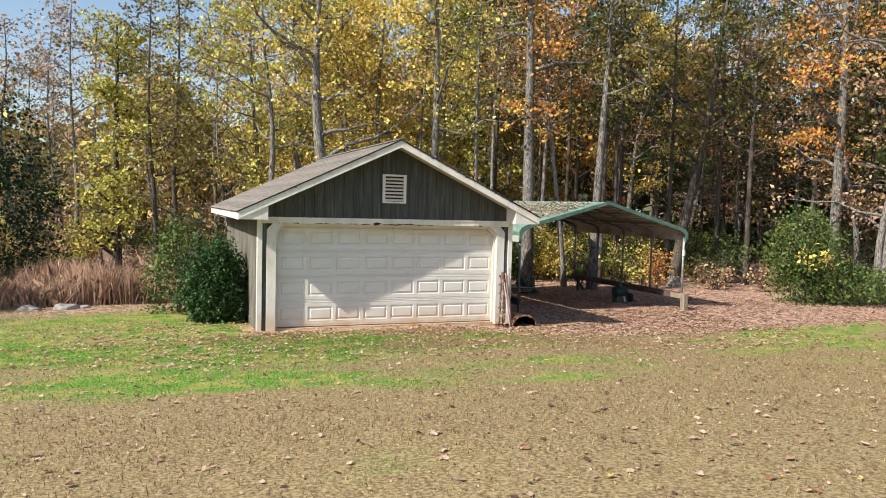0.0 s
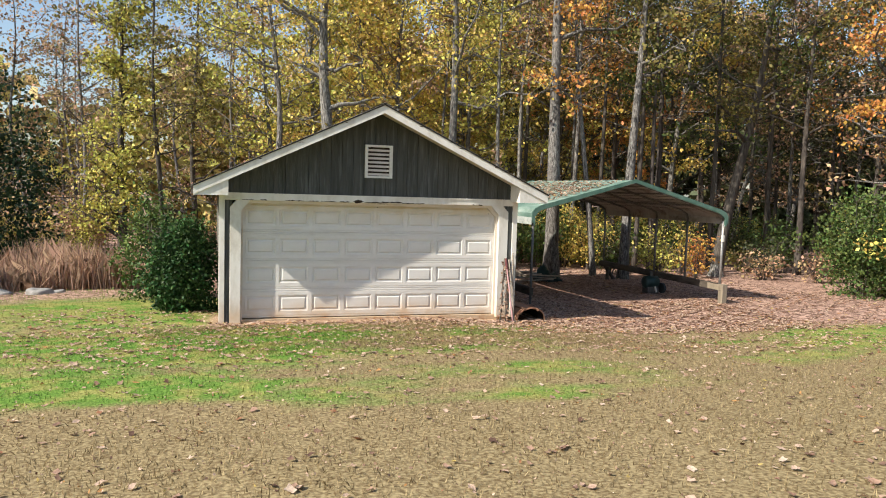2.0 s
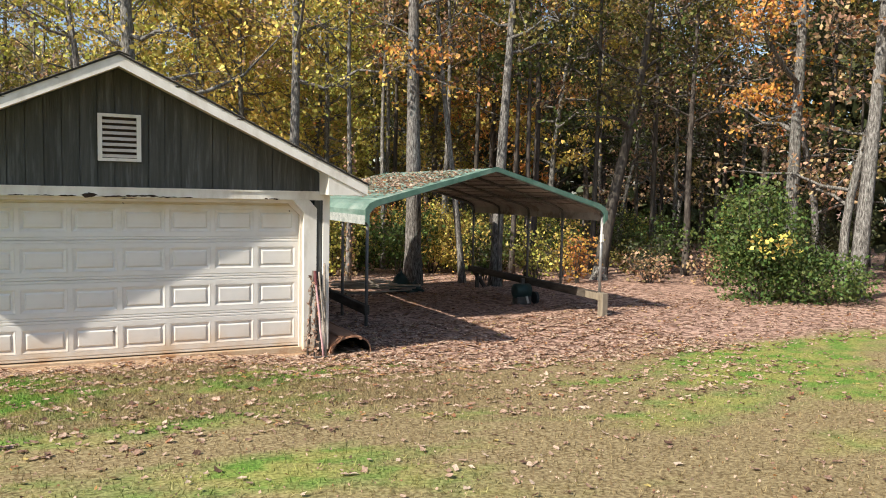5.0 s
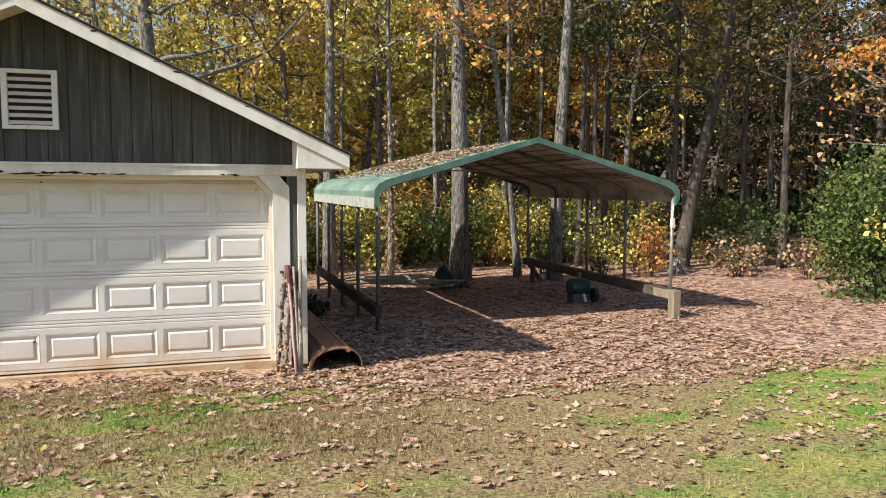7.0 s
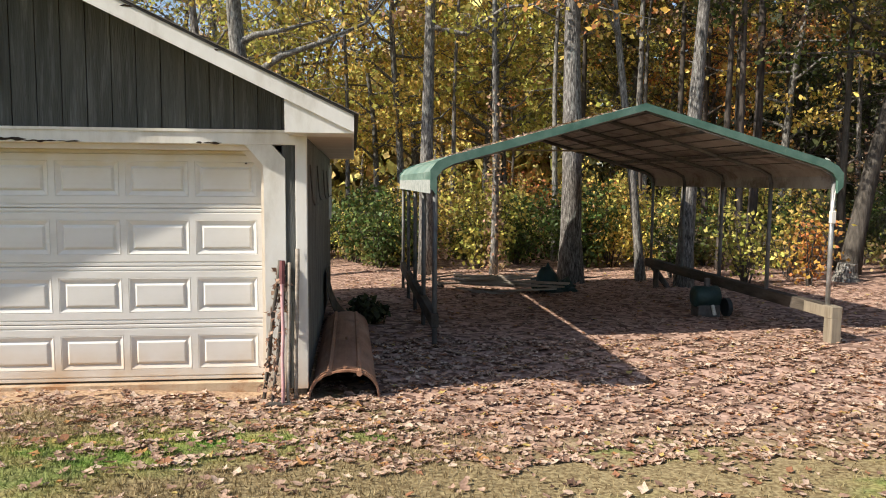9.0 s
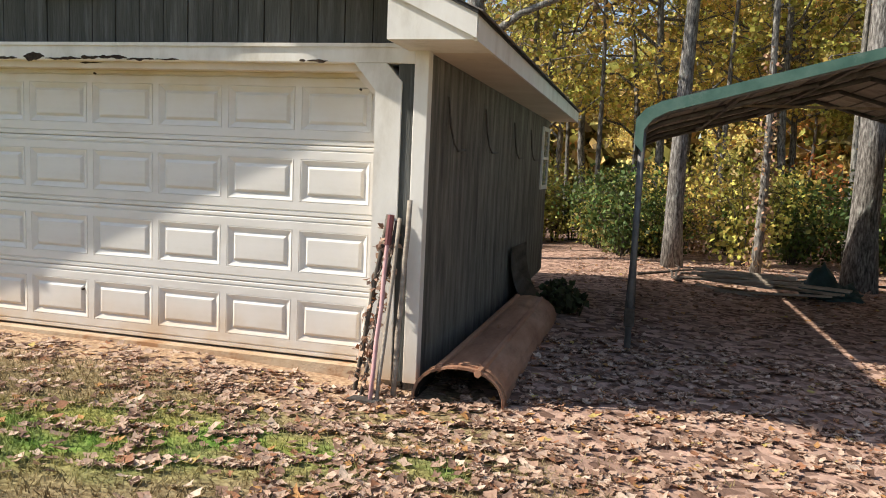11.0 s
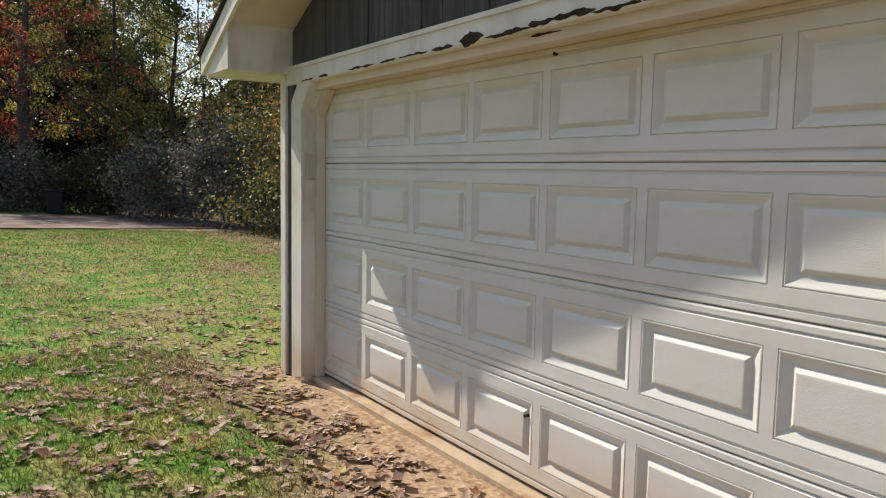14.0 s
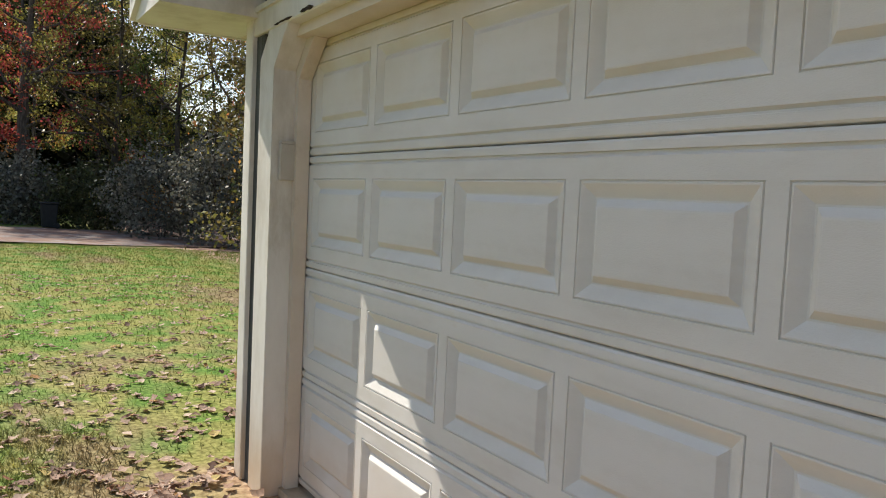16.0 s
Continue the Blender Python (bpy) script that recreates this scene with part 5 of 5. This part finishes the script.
        for i in range(9):
            x = -33.2 + i * 1.15 + 0.02 * (y - 2) ** 2 * (y < 2) * 0.3 - max(0, y - 2) * 0.5
            v.append((x, y, ground_z(max(-40, x), max(-24, y)) + 0.035))
    for k in range(40):
        for i in range(8):
            f.append((k * 9 + i, k * 9 + i + 1, k * 9 + i + 10, k * 9 + i + 9))
    me = bpy.data.meshes.new("road")
    me.from_pydata(v, [], f)
    me.materials.append(DRIVE)
    tagged(new("road", me), "grey gravel drive half covered with fallen leaves", "road", kind="structure")


build_yard_things()


# ---- grass and fallen leaves ----
def ground_array(x, y):
    return np.array([ground_z(a, b) + (0.03 * noise.noise(Vector((a * 0.7, b * 0.7, 0)))) for a, b in zip(x, y)])


def build_grass():
    spots = []
    for n, x0, x1, y0, y1 in ((80000, -9, 11, -11, -0.9), (52000, -12, 13, -16, -7), (60000, -4.0, 4.5, -4.5, -0.7), (66000, -24, -3.2, -4.5, 7.5)):
        spots.append(np.stack([rng.uniform(x0, x1, n), rng.uniform(y0, y1, n)], axis=1))
    for i, s in enumerate(spots):
        lo, hi = s.min(axis=0), s.max(axis=0)
        u = np.minimum((s - lo) / (hi - lo), (hi - s) / (hi - lo)).min(axis=1)
        edge_ok = (u > rng.uniform(0, 0.22, len(s))) | (s[:, 1] > -2.2)
        spots[i] = s[edge_ok]
    p = np.concatenate(spots)
    clump = rng.normal(size=p.shape) * 0.03
    p = np.round(p / 0.09) * 0.09 + clump + rng.uniform(-0.05, 0.05, p.shape)
    keep = ~((np.abs(p[:, 0]) < 2.95) & (p[:, 1] > -0.5)) & (p[:, 1] < np.where(p[:, 0] > 2, -1.6 + rng.uniform(-0.8, 0.8, len(p)), 9))
    keep &= ~((np.abs(p[:, 0]) < 2.8) & (p[:, 1] > -0.8 + rng.uniform(-0.4, 0.4, len(p))))
    p = p[keep]
    n = len(p)
    z = ground_array(p[:, 0], p[:, 1]) - 0.004
    base = np.stack([p[:, 0], p[:, 1], z], axis=1)
    a = rng.uniform(0, 2 * np.pi, n)
    side = np.stack([np.cos(a), np.sin(a), np.zeros(n)], axis=1) * rng.uniform(0.003, 0.0065, n)[:, None] * (1 + 0.12 * np.maximum(0, -p[:, 0] - 6))[:, None]
    tip = base + np.stack([rng.normal(size=n) * 0.022, rng.normal(size=n) * 0.022, rng.uniform(0.018, 0.055, n)], axis=1)
    v = np.stack([base - side, base + side, tip], axis=1).reshape(-1, 3)
    tagged(new("grass", card_mesh("grass", v, np.arange(3 * n).reshape(-1, 3), BLADES)), "short lawn grass, green in patches and dry tan between", "grass", kind="stuff")


build_grass()


def lobed(centres, lo, hi, tilt=0.35):
    """Curled, lobed leaves lying on a surface."""
    n = len(centres)
    k = 8
    ang = np.linspace(0, 2 * np.pi, k, endpoint=False)[None, :] + rng.uniform(0, 6.28, n)[:, None]
    rad = np.array([1.0, 0.64, 0.92, 0.56, 0.85, 0.55, 0.8, 0.66])[None, :] * rng.uniform(0.7, 1.15, (n, k)) * rng.uniform(lo, hi, n)[:, None]
    x, y = np.cos(ang) * rad, np.sin(ang) * rad
    tx, ty = rng.normal(size=(n, 1)) * tilt, rng.normal(size=(n, 1)) * tilt
    curl = rng.uniform(-3.0, 6.5, (n, 1))
    squash, turn = rng.uniform(0.5, 0.95, (n, 1)), rng.uniform(0, 3.14, (n, 1))
    p, q = x * np.cos(turn) + y * np.sin(turn), (y * np.cos(turn) - x * np.sin(turn)) * squash
    x, y = p * np.cos(turn) - q * np.sin(turn), p * np.sin(turn) + q * np.cos(turn)
    z = np.maximum(x * tx + y * ty + (x * x + y * y) * curl, -0.008) + 0.008 + rng.uniform(0, 0.012, (n, k))
    ring = np.stack([x, y, z], axis=2) + centres[:, None, :]
    mid = centres[:, None, :] + np.array([0, 0, 0.008])
    v = np.concatenate([mid, ring], axis=1).reshape(-1, 3)
    base = (np.arange(n) * (k + 1))[:, None, None]
    tri = np.stack([np.zeros(k, int), 1 + np.arange(k), 1 + (np.arange(k) + 1) % k], axis=1)[None]
    return v, (base + tri).reshape(-1, 3)


def build_leaves():
    out = []
    for n, x0, x1, y0, y1 in ((2200, -10, 10, -14, -3.0), (2600, -5, 9, -5.0, -1.4), (1900, -3.2, 4.0, -2.2, -0.35), (1500, 1.5, 4.0, -2.4, -0.35), (15500, 2.9, 9.5, -2.3, 2.6), (8000, 2.95, 14, 2.0, 13.0), (2600, -14, -2.5, -4, 2.5), (4000, 9, 17, -2.5, 4), (500, -6, -2.8, -1.5, 1.5), (900, -2.8, 3.0, -0.85, -0.22), (500, 1.2, 3.2, -1.4, -0.25)):
        out.append(np.stack([rng.uniform(x0, x1, n), rng.uniform(y0, y1, n)], axis=1))
    p = np.concatenate(out)
    p += 0.10 * np.stack([np.sin(p[:, 0] * 9 + p[:, 1] * 7), np.cos(p[:, 0] * 8 - p[:, 1] * 11)], axis=1)
    p = p[~((np.abs(p[:, 0]) < 2.9) & (p[:, 1] > -0.2))]
    c = np.stack([p[:, 0], p[:, 1], ground_array(p[:, 0], p[:, 1]) + 0.004], axis=1)
    v, f = lobed(c, 0.028, 0.058, 0.19)
    tagged(new("fallen_leaves", card_mesh("fallen_leaves", v, f, FALLEN)), "brown curled fallen leaves scattered over the lawn", "leaves", kind="stuff")
    # crumbs of leaf in the turf
    n = 14000
    p = np.stack([rng.uniform(-10, 10, n), rng.uniform(-14.5, -3.0, n)], axis=1)
    v, f = leaf_cards(np.stack([p[:, 0], p[:, 1], ground_array(p[:, 0], p[:, 1]) + 0.010], axis=1), 0.012, 0.034, 0.1)
    tagged(new("leaf_crumbs", card_mesh("leaf_crumbs", v, f, FALLEN)), "small brown leaf crumbs caught in the turf", "leaves", kind="stuff")
    # on the carport roof
    n = 2600
    a = -rng.beta(2.0, 2.2, n) * (CHALF - 0.25)
    y = CY0 + 0.3 + rng.uniform(0, 1, n) * (CY1 - CY0 - 0.4)
    z = 2.86 - (2.86 - 2.16) * np.abs(a) / (CHALF - 0.20) + 0.012
    v, f = lobed(np.stack([CX + a, y, z], axis=1), 0.03, 0.06, 0.25)
    tagged(new("roof_leaves", card_mesh("roof_leaves", v, f, FALLEN)), "brown leaves lying on the carport roof", "leaves", kind="stuff")


build_leaves()


def build_sedge():
    n = 15000
    x = rng.uniform(-15, -4.4, n)
    y = 6.6 + rng.beta(1.1, 2.2, n) * 7.0
    z = ground_array(x, y)
    h = rng.uniform(0.5, 1.35, n) * (0.75 + 0.3 * np.sin(x * 1.9 + y))
    a = rng.uniform(0, 6.28, n)
    base = np.stack([x, y, z], axis=1)
    side = np.stack([np.cos(a), np.sin(a), 0 * a], axis=1) * rng.uniform(0.006, 0.014, n)[:, None]
    bend = np.stack([rng.normal(size=n) * 0.10, rng.normal(size=n) * 0.10, h * 0.6], axis=1)
    tip = np.stack([rng.normal(size=n) * 0.22, rng.normal(size=n) * 0.22, h], axis=1)
    v = np.stack([base - side, base + side, base + bend + side * 1.5, base + tip, base + bend - side * 1.5], axis=1).reshape(-1, 3)
    tagged(new("tall_grass", card_mesh("tall_grass", v, np.arange(5 * n).reshape(-1, 5), SEDGE)), "tall dry pinkish-tan broomsedge meadow", "grass", kind="stuff")


build_sedge()
